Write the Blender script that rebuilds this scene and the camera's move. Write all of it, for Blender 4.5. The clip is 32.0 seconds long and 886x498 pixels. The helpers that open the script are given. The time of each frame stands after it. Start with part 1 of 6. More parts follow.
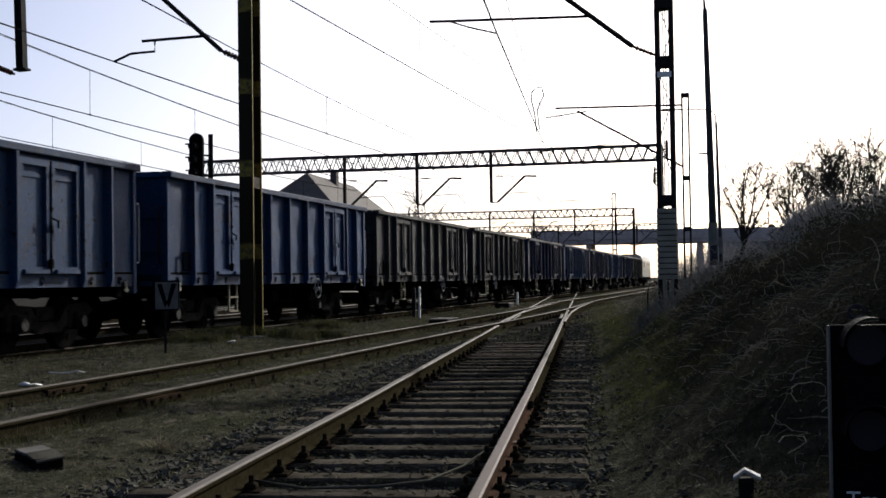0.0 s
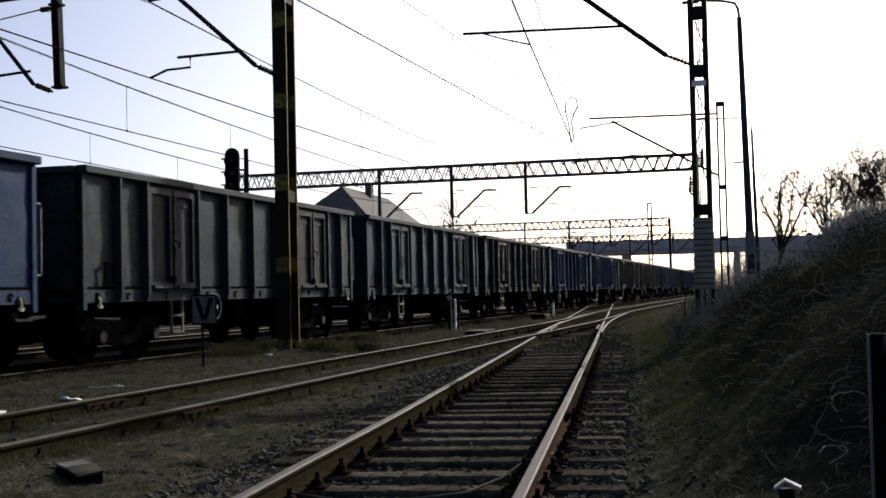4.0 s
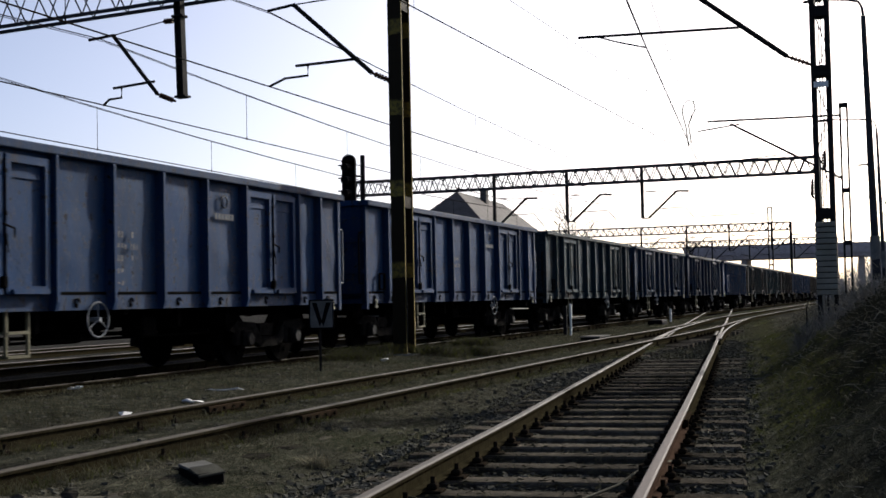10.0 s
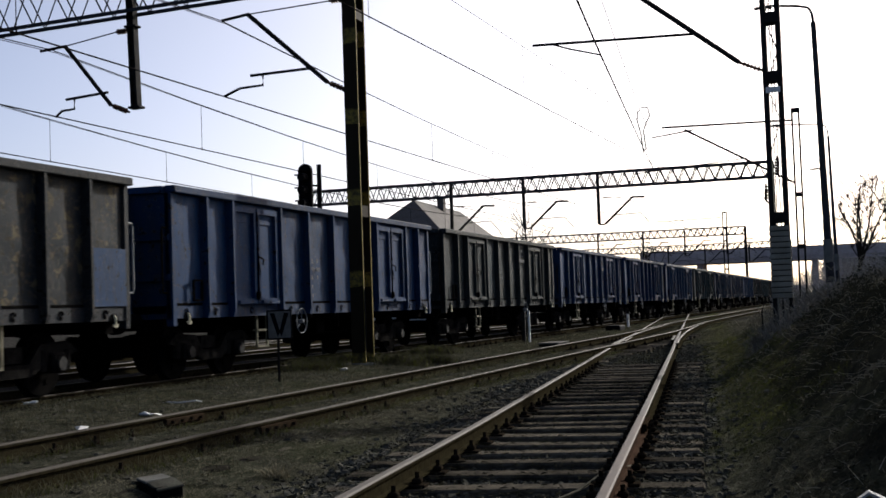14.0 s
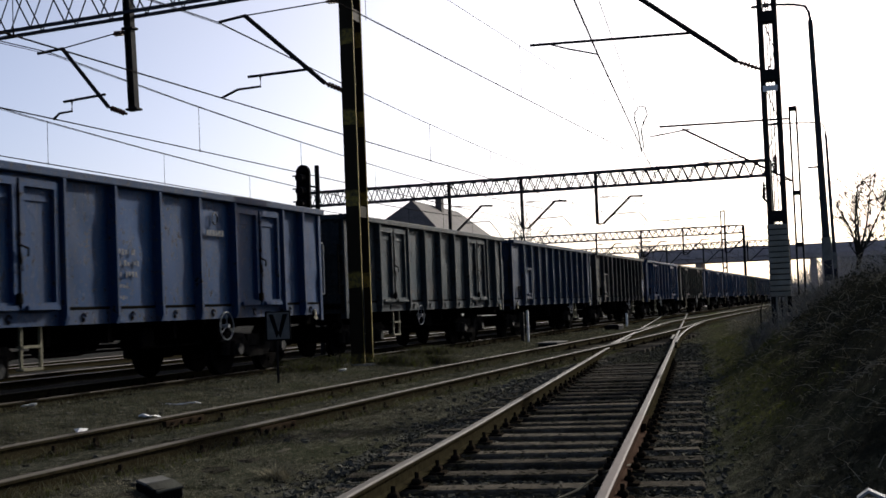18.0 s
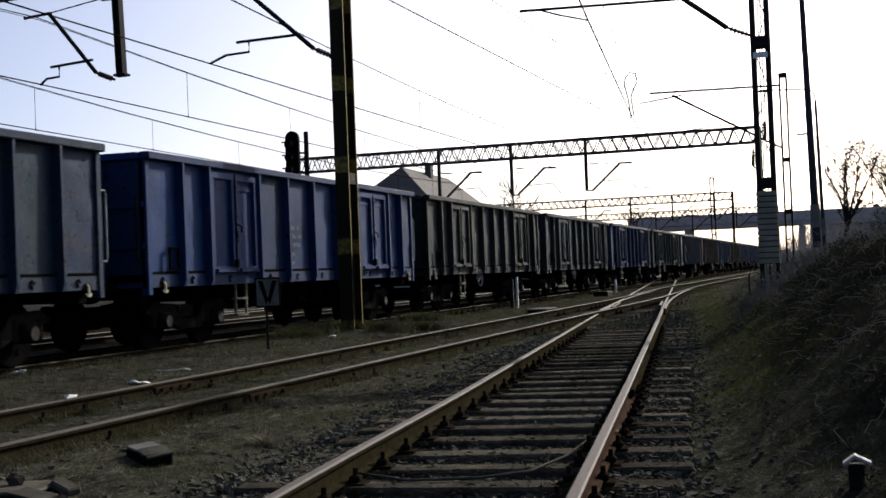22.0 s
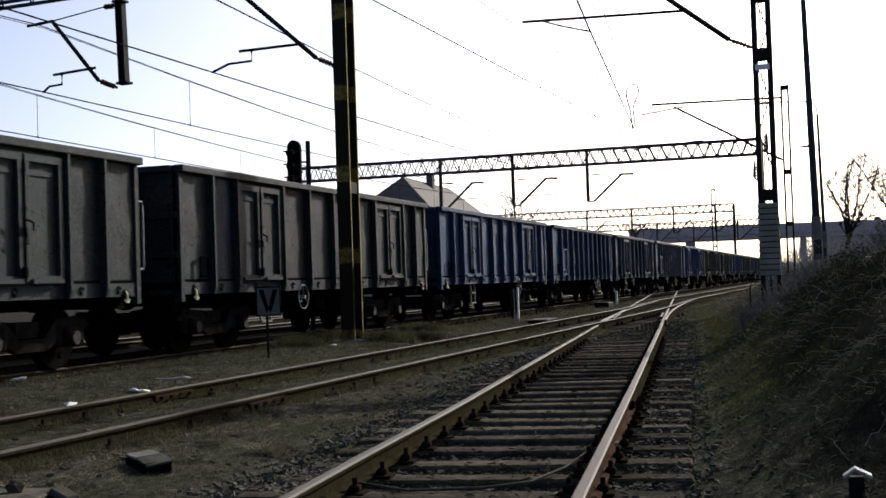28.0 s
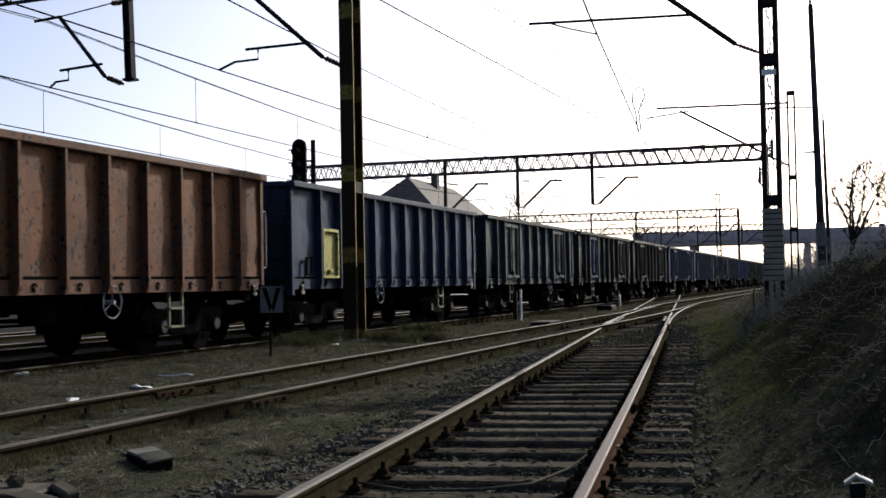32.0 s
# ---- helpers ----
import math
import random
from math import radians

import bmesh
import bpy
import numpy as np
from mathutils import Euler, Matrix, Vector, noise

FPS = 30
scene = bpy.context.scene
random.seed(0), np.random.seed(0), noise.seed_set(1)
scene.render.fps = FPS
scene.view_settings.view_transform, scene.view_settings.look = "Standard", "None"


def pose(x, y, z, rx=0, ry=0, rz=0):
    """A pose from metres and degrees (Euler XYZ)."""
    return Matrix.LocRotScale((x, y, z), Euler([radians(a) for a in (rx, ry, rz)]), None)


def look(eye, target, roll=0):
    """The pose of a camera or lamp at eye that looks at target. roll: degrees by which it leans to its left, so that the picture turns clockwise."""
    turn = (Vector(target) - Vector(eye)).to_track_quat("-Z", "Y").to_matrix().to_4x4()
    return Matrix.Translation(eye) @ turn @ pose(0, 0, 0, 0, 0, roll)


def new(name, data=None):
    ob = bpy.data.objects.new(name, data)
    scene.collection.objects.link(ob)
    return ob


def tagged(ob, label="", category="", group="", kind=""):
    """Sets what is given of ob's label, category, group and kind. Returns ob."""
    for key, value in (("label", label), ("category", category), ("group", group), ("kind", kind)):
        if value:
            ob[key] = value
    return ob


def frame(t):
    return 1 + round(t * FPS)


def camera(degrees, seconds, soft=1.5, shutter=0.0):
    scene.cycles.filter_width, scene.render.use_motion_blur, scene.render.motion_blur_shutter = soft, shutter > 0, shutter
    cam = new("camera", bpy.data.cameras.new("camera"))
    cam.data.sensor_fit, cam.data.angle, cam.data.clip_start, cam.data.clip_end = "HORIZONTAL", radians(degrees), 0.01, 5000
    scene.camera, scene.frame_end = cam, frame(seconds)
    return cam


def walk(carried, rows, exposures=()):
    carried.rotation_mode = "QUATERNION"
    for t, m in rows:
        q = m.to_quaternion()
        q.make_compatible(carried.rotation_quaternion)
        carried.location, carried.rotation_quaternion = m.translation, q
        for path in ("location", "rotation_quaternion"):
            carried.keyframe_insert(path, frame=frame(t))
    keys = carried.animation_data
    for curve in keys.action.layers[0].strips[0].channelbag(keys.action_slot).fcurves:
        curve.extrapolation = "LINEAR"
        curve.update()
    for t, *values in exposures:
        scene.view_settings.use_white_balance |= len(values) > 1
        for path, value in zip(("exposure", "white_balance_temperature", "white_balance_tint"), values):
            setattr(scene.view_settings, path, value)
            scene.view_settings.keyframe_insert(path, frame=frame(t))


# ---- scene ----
# Place: a freight yard. z = 0 is the top of the rails, +y runs along the main track, away from the camera.
cam = camera(39.34, 32.0, soft=1.6, shutter=0.12)
EYE = (0.0, 0.0, 1.105)
WALK = [
    (0, 91.42, 0.76, 13.14), (0.5, 91.59, 0.95, 13.45), (1, 91.75, 1.06, 13.68), (1.5, 91.84, 1.35, 13.80), (2, 91.89, 1.23, 13.99),
    (2.5, 91.91, 1.02, 14.19), (3, 91.94, 0.87, 14.41), (3.5, 91.98, 1.16, 14.66), (5.5, 92.03, 1.19, 15.08), (6, 92.15, 0.92, 15.52),
    (6.5, 92.14, 1.01, 15.68), (7, 92.00, 0.99, 15.85), (7.5, 91.83, 1.12, 16.02), (8, 91.71, 1.30, 16.06), (8.5, 91.64, 1.13, 17.05),
    (9, 91.95, 1.24, 18.77), (9.5, 92.14, 1.31, 19.79), (10, 92.35, 1.15, 20.10), (10.5, 92.66, 1.36, 19.56), (11, 92.93, 1.67, 19.03),
    (11.5, 93.04, 1.89, 18.83), (12, 93.07, 1.95, 18.68), (12.5, 92.97, 2.22, 18.51), (13, 92.75, 2.52, 18.36), (13.5, 92.60, 2.30, 18.22),
    (14, 92.68, 1.96, 18.18), (14.5, 92.75, 1.91, 18.47), (16.5, 92.47, 2.20, 18.15), (17, 92.71, 2.09, 18.12), (17.5, 92.78, 2.20, 18.13),
    (18, 92.69, 2.27, 18.12), (18.5, 92.56, 2.29, 18.20), (19, 92.56, 2.36, 18.21), (19.5, 92.63, 2.47, 18.11), (20, 92.79, 2.30, 17.97),
    (20.5, 92.85, 2.29, 17.61), (21, 92.69, 2.33, 17.53), (21.5, 91.79, 2.44, 17.57), (22, 91.13, 2.25, 17.63), (22.5, 90.89, 2.03, 17.69),
    (23, 90.80, 1.75, 17.75), (23.5, 90.66, 1.75, 17.65), (24, 90.64, 1.98, 17.67), (24.5, 90.81, 2.00, 17.86), (25, 91.07, 1.93, 17.99),
    (25.5, 91.26, 1.63, 18.04), (27.5, 91.44, 1.88, 17.67), (28, 91.59, 1.88, 17.67), (28.5, 91.68, 1.69, 17.72), (29, 91.70, 1.31, 17.84),
    (29.5, 91.65, 1.47, 17.93), (30, 91.63, 1.64, 17.81), (30.5, 91.70, 1.77, 17.74), (31, 91.83, 1.70, 17.62), (31.5, 91.86, 1.50, 17.73),
    (32, 91.63, 1.08, 17.82),
]
walk(cam, [(t, pose(*EYE, rx, ry, rz)) for t, rx, ry, rz in WALK], [
    (0, 0.42, 6430, 9), (7, 0.42, 6430, 9), (8.5, 0.50, 6430, 9), (10, 0.56, 6430, 9), (11, 0.50, 6430, 9), (12, 0.38, 6430, 9),
    (20.5, 0.38, 6430, 9), (22, 0.52, 6430, 9), (23, 0.64, 6430, 9), (25, 0.74, 6430, 9), (32, 0.72, 6430, 9)])

# ---- light ----
SUN_AZ, SUN_EL = 20.0, 25.0  # degrees to the right of +y, degrees up
world = bpy.data.worlds.new("sky")
scene.world = world
world.use_nodes = True
wn = world.node_tree.nodes
sky = wn.new("ShaderNodeTexSky")
sky.sky_type = "NISHITA"
sky.sun_disc = False
sky.sun_elevation, sky.sun_rotation = radians(SUN_EL), radians(SUN_AZ)
sky.air_density, sky.dust_density, sky.ozone_density = 0.4, 3.0, 0.6
wn["Background"].inputs["Strength"].default_value = 0.145
haze = wn.new("ShaderNodeHueSaturation")  # milky spring haze
haze.inputs["Saturation"].default_value = 1.05
world.node_tree.links.new(sky.outputs["Color"], haze.inputs["Color"])
world.node_tree.links.new(haze.outputs["Color"], wn["Background"].inputs["Color"])
sun = new("sun", bpy.data.lights.new("sun", "SUN"))
sun.data.energy, sun.data.angle, sun.data.color = 4.4, radians(0.8), (1.0, 0.97, 0.92)
a, e = radians(SUN_AZ), radians(SUN_EL)
sun.matrix_world = look((0, 0, 60), (-math.sin(a) * math.cos(e), -math.cos(a) * math.cos(e), 60 - math.sin(e)))


# ---- materials ----
class Mat:
    """A small wrapper for building node materials."""

    def __init__(self, name, rough=0.8, metal=0.0):
        self.m = bpy.data.materials.new(name)
        self.m.use_nodes = True
        self.t = self.m.node_tree
        self.b = self.t.nodes["Principled BSDF"]
        self.b.inputs["Roughness"].default_value = rough
        self.b.inputs["Metallic"].default_value = metal
        self.co = self.t.nodes.new("ShaderNodeTexCoord").outputs["Object"]

    def node(self, kind, **ins):
        n = self.t.nodes.new(kind)
        for k, v in ins.items():
            self.plug(n.inputs[k.replace("_", " ")], v)
        return n

    def plug(self, socket, v):
        if isinstance(v, bpy.types.NodeSocket):
            self.t.links.new(v, socket)
        else:
            socket.default_value = v

    def world_co(self):
        return self.t.nodes.new("ShaderNodeNewGeometry").outputs["Position"]

    def noise(self, scale, detail=4.0, rough=0.6, co=None, stretch=None):
        co = co or self.co
        if stretch:
            mp = self.node("ShaderNodeMapping", Vector=co)
            mp.inputs["Scale"].default_value = stretch
            co = mp.outputs[0]
        return self.node("ShaderNodeTexNoise", Vector=co, Scale=scale, Detail=detail, Roughness=rough).outputs["Fac"]

    def ramp(self, fac, *stops):
        r = self.node("ShaderNodeValToRGB", Fac=fac)
        el = r.color_ramp.elements
        while len(el) < len(stops):
            el.new(0.5)
        for e, (p, c) in zip(el, stops):
            e.position = p
            e.color = (*c, 1) if isinstance(c, tuple) else (c, c, c, 1)
        return r.outputs[0]

    def mix(self, fac, a, b, mode="MIX"):
        n = self.t.nodes.new("ShaderNodeMix")
        n.data_type, n.blend_type = "RGBA", mode
        self.plug(n.inputs[0], fac)
        for s, v in ((n.inputs[6], a), (n.inputs[7], b)):
            self.plug(s, (*v, 1) if isinstance(v, tuple) and len(v) == 3 else v)
        return n.outputs[2]

    def math(self, op, a, b=0.5):
        n = self.t.nodes.new("ShaderNodeMath")
        n.operation = op
        self.plug(n.inputs[0], a)
        self.plug(n.inputs[1], b)
        return n.outputs[0]

    def bump(self, h, strength=0.3, dist=0.02):
        n = self.node("ShaderNodeBump", Height=h, Strength=strength, Distance=dist)
        self.t.links.new(n.outputs[0], self.b.inputs["Normal"])

    def color(self, c):
        self.plug(self.b.inputs["Base Color"], c)
        return self

    def rough(self, v):
        self.plug(self.b.inputs["Roughness"], v)
        return self


def grainy(name, c0, c1, scale=8.0, rough=0.8, metal=0.0, bump=0.3, fine=60.0, world=False, stretch=None, spec=0.12, thin=0.0):
    """A surface that varies between two colours at a coarse and a fine scale."""
    m = Mat(name, rough, metal)
    co = m.world_co() if world else None
    n1 = m.noise(scale, 5.0, 0.65, co, stretch)
    n2 = m.noise(fine, 3.0, 0.7, co, stretch)
    c = m.mix(m.ramp(n1, (0.3, 0.0), (0.7, 1.0)), c0, c1)
    m.color(m.mix(m.ramp(n2, (0.3, 0.0), (0.75, 0.6)), c, tuple(0.45 * v for v in c0)))
    m.b.inputs["Specular IOR Level"].default_value = spec
    if thin:  # light shines through thin dry blades and leaves
        leaf = m.node("ShaderNodeBsdfTranslucent", Color=m.b.inputs["Base Color"].links[0].from_socket)
        both = m.node("ShaderNodeMixShader", Fac=thin)
        m.t.links.new(m.b.outputs[0], both.inputs[1])
        m.t.links.new(leaf.outputs[0], both.inputs[2])
        m.t.links.new(both.outputs[0], m.t.nodes["Material Output"].inputs["Surface"])
    m.bump(n2, bump, 0.01)
    return m.m


def make_ground():
    """Trodden soil with dead grass, moss at the foot of the bank, leaf litter under the brambles and cinders by the
    train, both darkened to paint in shade.
    """
    m = Mat("soil_and_dry_grass", 0.95)
    m.b.inputs["Specular IOR Level"].default_value = 0.0
    co = m.world_co()
    sep = m.node("ShaderNodeSeparateXYZ", Vector=co)
    big = m.noise(0.35, 5.0, 0.6, co)
    mid = m.noise(2.5, 6.0, 0.7, co)
    fine = m.noise(28.0, 4.0, 0.75, co)
    c = m.mix(m.ramp(mid, (0.35, 0.0), (0.65, 1.0)), (0.014, 0.0142, 0.0108), (0.048, 0.0485, 0.037))
    c = m.mix(m.ramp(big, (0.48, 0.0), (0.68, 0.6)), c, (0.024, 0.029, 0.012))
    wisp = m.noise(16.0, 6.0, 0.8, co, (1.0, 0.35, 1.0))
    c = m.mix(m.ramp(wisp, (0.52, 0.0), (0.68, 0.9)), c, (0.125, 0.12, 0.088))
    c = m.mix(m.ramp(fine, (0.5, 0.0), (0.72, 0.85)), c, (0.008, 0.008, 0.0065))
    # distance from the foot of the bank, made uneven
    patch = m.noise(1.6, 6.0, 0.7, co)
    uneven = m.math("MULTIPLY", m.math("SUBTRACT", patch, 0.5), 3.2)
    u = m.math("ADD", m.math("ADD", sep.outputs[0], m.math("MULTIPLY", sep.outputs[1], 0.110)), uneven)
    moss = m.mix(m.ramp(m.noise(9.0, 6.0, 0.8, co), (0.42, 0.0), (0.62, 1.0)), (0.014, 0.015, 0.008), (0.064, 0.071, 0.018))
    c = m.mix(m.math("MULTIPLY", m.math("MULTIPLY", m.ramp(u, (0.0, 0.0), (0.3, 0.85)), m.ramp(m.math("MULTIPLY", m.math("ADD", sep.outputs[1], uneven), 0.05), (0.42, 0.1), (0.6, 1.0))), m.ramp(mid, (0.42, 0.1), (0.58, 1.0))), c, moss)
    # leaf litter, with the shade among the brambles put into its dark tones
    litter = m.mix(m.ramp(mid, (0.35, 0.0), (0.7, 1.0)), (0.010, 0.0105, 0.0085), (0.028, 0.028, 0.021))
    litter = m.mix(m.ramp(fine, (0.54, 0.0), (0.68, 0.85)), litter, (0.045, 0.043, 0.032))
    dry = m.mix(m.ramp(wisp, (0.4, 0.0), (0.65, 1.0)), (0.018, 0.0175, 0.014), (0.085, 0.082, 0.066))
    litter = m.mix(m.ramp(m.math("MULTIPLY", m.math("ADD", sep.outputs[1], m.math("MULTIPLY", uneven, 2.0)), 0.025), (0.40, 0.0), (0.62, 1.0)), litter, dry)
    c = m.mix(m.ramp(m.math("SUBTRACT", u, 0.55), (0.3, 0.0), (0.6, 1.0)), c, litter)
    # oily masks cinders whose colour includes the shade under and beside the train
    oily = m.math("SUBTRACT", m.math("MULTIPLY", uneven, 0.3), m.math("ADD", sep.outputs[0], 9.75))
    shaded_cinder = m.mix(m.ramp(m.noise(14.0, 4.0, 0.7, co), (0.35, 0.0), (0.7, 1.0)), (0.003, 0.003, 0.003), (0.0115, 0.0112, 0.010))
    c = m.mix(m.ramp(oily, (0.0, 0.0), (0.25, 1.0)), c, shaded_cinder)
    # grey ballast of the running tracks behind the train
    grey = m.mix(m.ramp(m.noise(19.0, 4.0, 0.75, co), (0.35, 0.0), (0.65, 1.0)), (0.010, 0.0095, 0.009), (0.055, 0.053, 0.048))
    c = m.mix(m.ramp(m.math("SUBTRACT", m.math("MULTIPLY", uneven, 0.1), m.math("ADD", sep.outputs[0], 13.9)), (0.0, 0.0), (0.3, 1.0)), c, grey)
    m.color(c)
    m.bump(m.math("ADD", fine, m.math("MULTIPLY", mid, 2.0)), 0.9, 0.05)
    return m.m


def make_paint(name, chip_dark, chip_light, spread=0.22, patch=22.0):
    """Weathered wagon paint: the object colour, its alpha telling how worn and chipped it is."""
    m = Mat(name, 0.7)
    m.b.inputs["Specular IOR Level"].default_value = 0.05
    info = m.t.nodes.new("ShaderNodeObjectInfo")
    add = m.node("ShaderNodeVectorMath")
    co = add.outputs[0]
    m.plug(add.inputs[0], m.co)
    rnd = m.node("ShaderNodeCombineXYZ", X=m.math("MULTIPLY", info.outputs["Random"], 40.0), Y=m.math("MULTIPLY", info.outputs["Random"], 91.0), Z=0.0)
    m.plug(add.inputs[1], rnd.outputs[0])
    big = m.noise(1.3, 5.0, 0.65, co)
    streak = m.noise(3.0, 5.0, 0.7, co, (1.0, 2.2, 0.35))
    fine = m.noise(22.0, 5.0, 0.75, co)
    base = m.mix(1.0, info.outputs["Color"], (0.63, 0.69, 0.80), "MULTIPLY")
    pale = m.mix(0.2, base, (0.055, 0.072, 0.092))
    c = m.mix(m.ramp(big, (0.35, 0.0), (0.75, 0.7)), base, pale)
    c = m.mix(m.ramp(streak, (0.45, 0.0), (0.75, 0.75)), c, m.mix(0.7, base, (0.03, 0.028, 0.027)))
    worn = m.math("ADD", m.math("MULTIPLY", big, 0.5 if patch > 9 else 0.3), m.math("MULTIPLY", m.noise(patch, 5.0, 0.75, co), 0.5 if patch > 9 else 0.7))
    edge = m.math("ADD", worn, m.math("MULTIPLY", info.outputs["Alpha"], spread))
    rust = m.mix(m.ramp(fine, (0.35, 0.0), (0.7, 1.0)), chip_dark, chip_light)
    c = m.mix(m.ramp(edge, (0.62, 0.0), (0.66, 0.9)), c, rust)
    speck = m.noise(9.0, 5.0, 0.72, co, (1.0, 1.4, 0.9))
    bare = m.math("ADD", speck, m.math("MULTIPLY", info.outputs["Alpha"], 0.10))
    c = m.mix(m.ramp(bare, (0.632, 0.0), (0.638, 0.92)), c, m.mix(0.6, chip_dark, (0.002, 0.002, 0.002)))
    c = m.mix(m.ramp(bare, (0.606, 0.0), (0.618, 0.5), (0.632, 0.0)), c, (0.11, 0.11, 0.105))
    m.color(c)
    m.rough(m.ramp(worn, (0.3, 0.55), (0.7, 0.85)))
    place = m.ramp(m.noise(0.9, 2.0, 0.5, co), (0.44, 0.0), (0.56, 1.0))
    crease = m.ramp(m.noise(2.2, 2.5, 0.5, co, (1.0, 1.2, 0.8)), (0.46, 0.0), (0.5, 1.0), (0.54, 0.0))
    h = m.math("ADD", m.math("MULTIPLY", m.math("MULTIPLY", crease, place), 0.10), m.math("ADD", m.math("MULTIPLY", big, 0.6), m.math("MULTIPLY", fine, 0.05)))
    flake = m.ramp(m.noise(3.6, 3.0, 0.6, co), (0.57, 0.0), (0.585, 1.0))
    h = m.math("ADD", h, m.math("MULTIPLY", m.math("MULTIPLY", flake, place), m.math("MULTIPLY", info.outputs["Alpha"], 0.35)))
    h = m.math("ADD", h, m.math("MULTIPLY", m.ramp(bare, (0.625, 1.0), (0.64, 0.0)), 0.3))
    m.bump(h, 0.5, 0.03)
    return m.m


def make_striped():
    """Steel mast painted with faded yellow and black bands."""
    m = Mat("faded_yellow_black_paint", 0.75)
    sep = m.node("ShaderNodeSeparateXYZ", Vector=m.co)
    wob = m.noise(6.0, 4.0)
    z = m.math("ADD", sep.outputs[2], m.math("MULTIPLY", wob, 0.10))
    band = m.math("FRACT", m.math("MULTIPLY", z, 0.62))
    yel = m.mix(m.ramp(m.noise(14.0, 5.0, 0.75), (0.35, 0.0), (0.62, 1.0)), (0.22, 0.16, 0.03), (0.06, 0.045, 0.024))
    c = m.mix(m.ramp(band, (0.17, 0.0), (0.20, 1.0)), yel, (0.017, 0.0125, 0.007))
    c = m.mix(m.ramp(m.noise(5.0, 6.0, 0.7), (0.5, 0.0), (0.7, 0.8)), c, (0.02, 0.0135, 0.0075))
    m.color(c)
    m.b.inputs["Specular IOR Level"].default_value = 0.05
    m.bump(m.noise(40.0), 0.3, 0.01)
    return m.m


def make_rail(name, shine, rust0=(0.008, 0.0068, 0.0042), rust1=(0.026, 0.0222, 0.0125)):
    """Rusty rail steel, worn bright on the running surface."""
    m = Mat(name, 0.6, 0.0)
    geo = m.t.nodes.new("ShaderNodeNewGeometry")
    sep = m.node("ShaderNodeSeparateXYZ", Vector=m.co)
    top = m.math("GREATER_THAN", sep.outputs[2], -0.014)
    n = m.noise(18.0, 5.0, 0.7, geo.outputs["Position"])
    rust = m.mix(m.ramp(n, (0.3, 0.0), (0.7, 1.0)), rust0, rust1)
    m.color(m.mix(m.math("MULTIPLY", top, shine), rust, (0.13, 0.112, 0.10)))
    m.rough(m.ramp(m.math("MULTIPLY", top, shine), (0.0, 0.9), (1.0, 0.5)))
    m.plug(m.b.inputs["Specular IOR Level"], m.math("MULTIPLY", top, shine * 0.4))
    m.plug(m.b.inputs["Metallic"], m.math("MULTIPLY", top, shine * 0.35))
    m.bump(n, 0.25, 0.005)
    return m.m


def make_wood():
    """Tarred sleeper wood, some sleepers bleached, others black."""
    m = Mat("tarred_sleeper_wood", 0.9)
    m.b.inputs["Specular IOR Level"].default_value = 0.0
    info = m.t.nodes.new("ShaderNodeObjectInfo")
    grain = m.noise(26.0, 5.0, 0.75, None, (1, 9, 9))
    patch = m.math("ADD", m.noise(2.6, 5.0, 0.65), m.math("MULTIPLY", info.outputs["Random"], 0.32))
    c = m.mix(m.ramp(patch, (0.45, 0.0), (0.85, 1.0)), (0.012, 0.0112, 0.0095), (0.118, 0.104, 0.082))
    m.color(m.mix(m.ramp(grain, (0.42, 0.0), (0.66, 0.8)), c, (0.005, 0.005, 0.0045)))
    m.bump(grain, 0.7, 0.012)
    return m.m


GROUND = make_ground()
PAINT = make_paint("weathered_wagon_paint", (0.013, 0.012, 0.0115), (0.05, 0.042, 0.034), 0.13)
PAINT_CHIPPED = make_paint("grey_paint_flaking_to_blue", (0.012, 0.022, 0.066), (0.028, 0.044, 0.105), 0.11, 3.0)
PAINT_BLOTCHED = make_paint("paint_flaked_to_tan_primer", (0.05, 0.04, 0.022), (0.11, 0.092, 0.052), 0.13, 4.5)
STRIPED = make_striped()
RAIL_BRIGHT = make_rail("rail_steel_worn_bright", 0.36)
RAIL_POLISHED = make_rail("rail_steel_polished", 0.65)
RAIL_RED = make_rail("rail_steel_red_rust", 0.32, (0.019, 0.0125, 0.009), (0.058, 0.037, 0.027))
RAIL_MID = make_rail("rail_steel_half_rusty", 0.24)
RAIL_DULL = make_rail("rail_steel_rusty", 0.2)
STONE = grainy("ballast_stone", (0.035, 0.034, 0.028), (0.115, 0.112, 0.092), 1.5, 0.9, world=True, spec=0.0)
WOOD = make_wood()
OLD_STEEL = grainy("dark_weathered_steel", (0.009, 0.0085, 0.009), (0.024, 0.022, 0.021), 3.0, 0.8, bump=0.2, spec=0.03)
GALV = grainy("dull_galvanised_steel", (0.022, 0.022, 0.025), (0.045, 0.045, 0.051), 3.0, 0.7, spec=0.05)
RUSTY = grainy("rusty_iron", (0.009, 0.0075, 0.006), (0.026, 0.020, 0.014), 6.0, 0.9, spec=0.0)
BLACK = grainy("matt_black_enamel", (0.0025, 0.0025, 0.003), (0.006, 0.006, 0.007), 6.0, 0.8, spec=0.02)
UNDER = grainy("oily_running_gear", (0.003, 0.003, 0.003), (0.009, 0.0085, 0.0078), 4.0, 0.9, spec=0.0)
BOGIE = grainy("dusty_bogie_steel", (0.006, 0.0058, 0.0055), (0.020, 0.019, 0.0175), 5.0, 0.9, spec=0.0)
AXLE = grainy("worn_grey_axlebox", (0.012, 0.012, 0.012), (0.045, 0.044, 0.041), 9.0, 0.8, spec=0.05)
WHITE = grainy("dirty_white_paint", (0.62, 0.61, 0.58), (0.85, 0.84, 0.81), 9.0, 0.7)
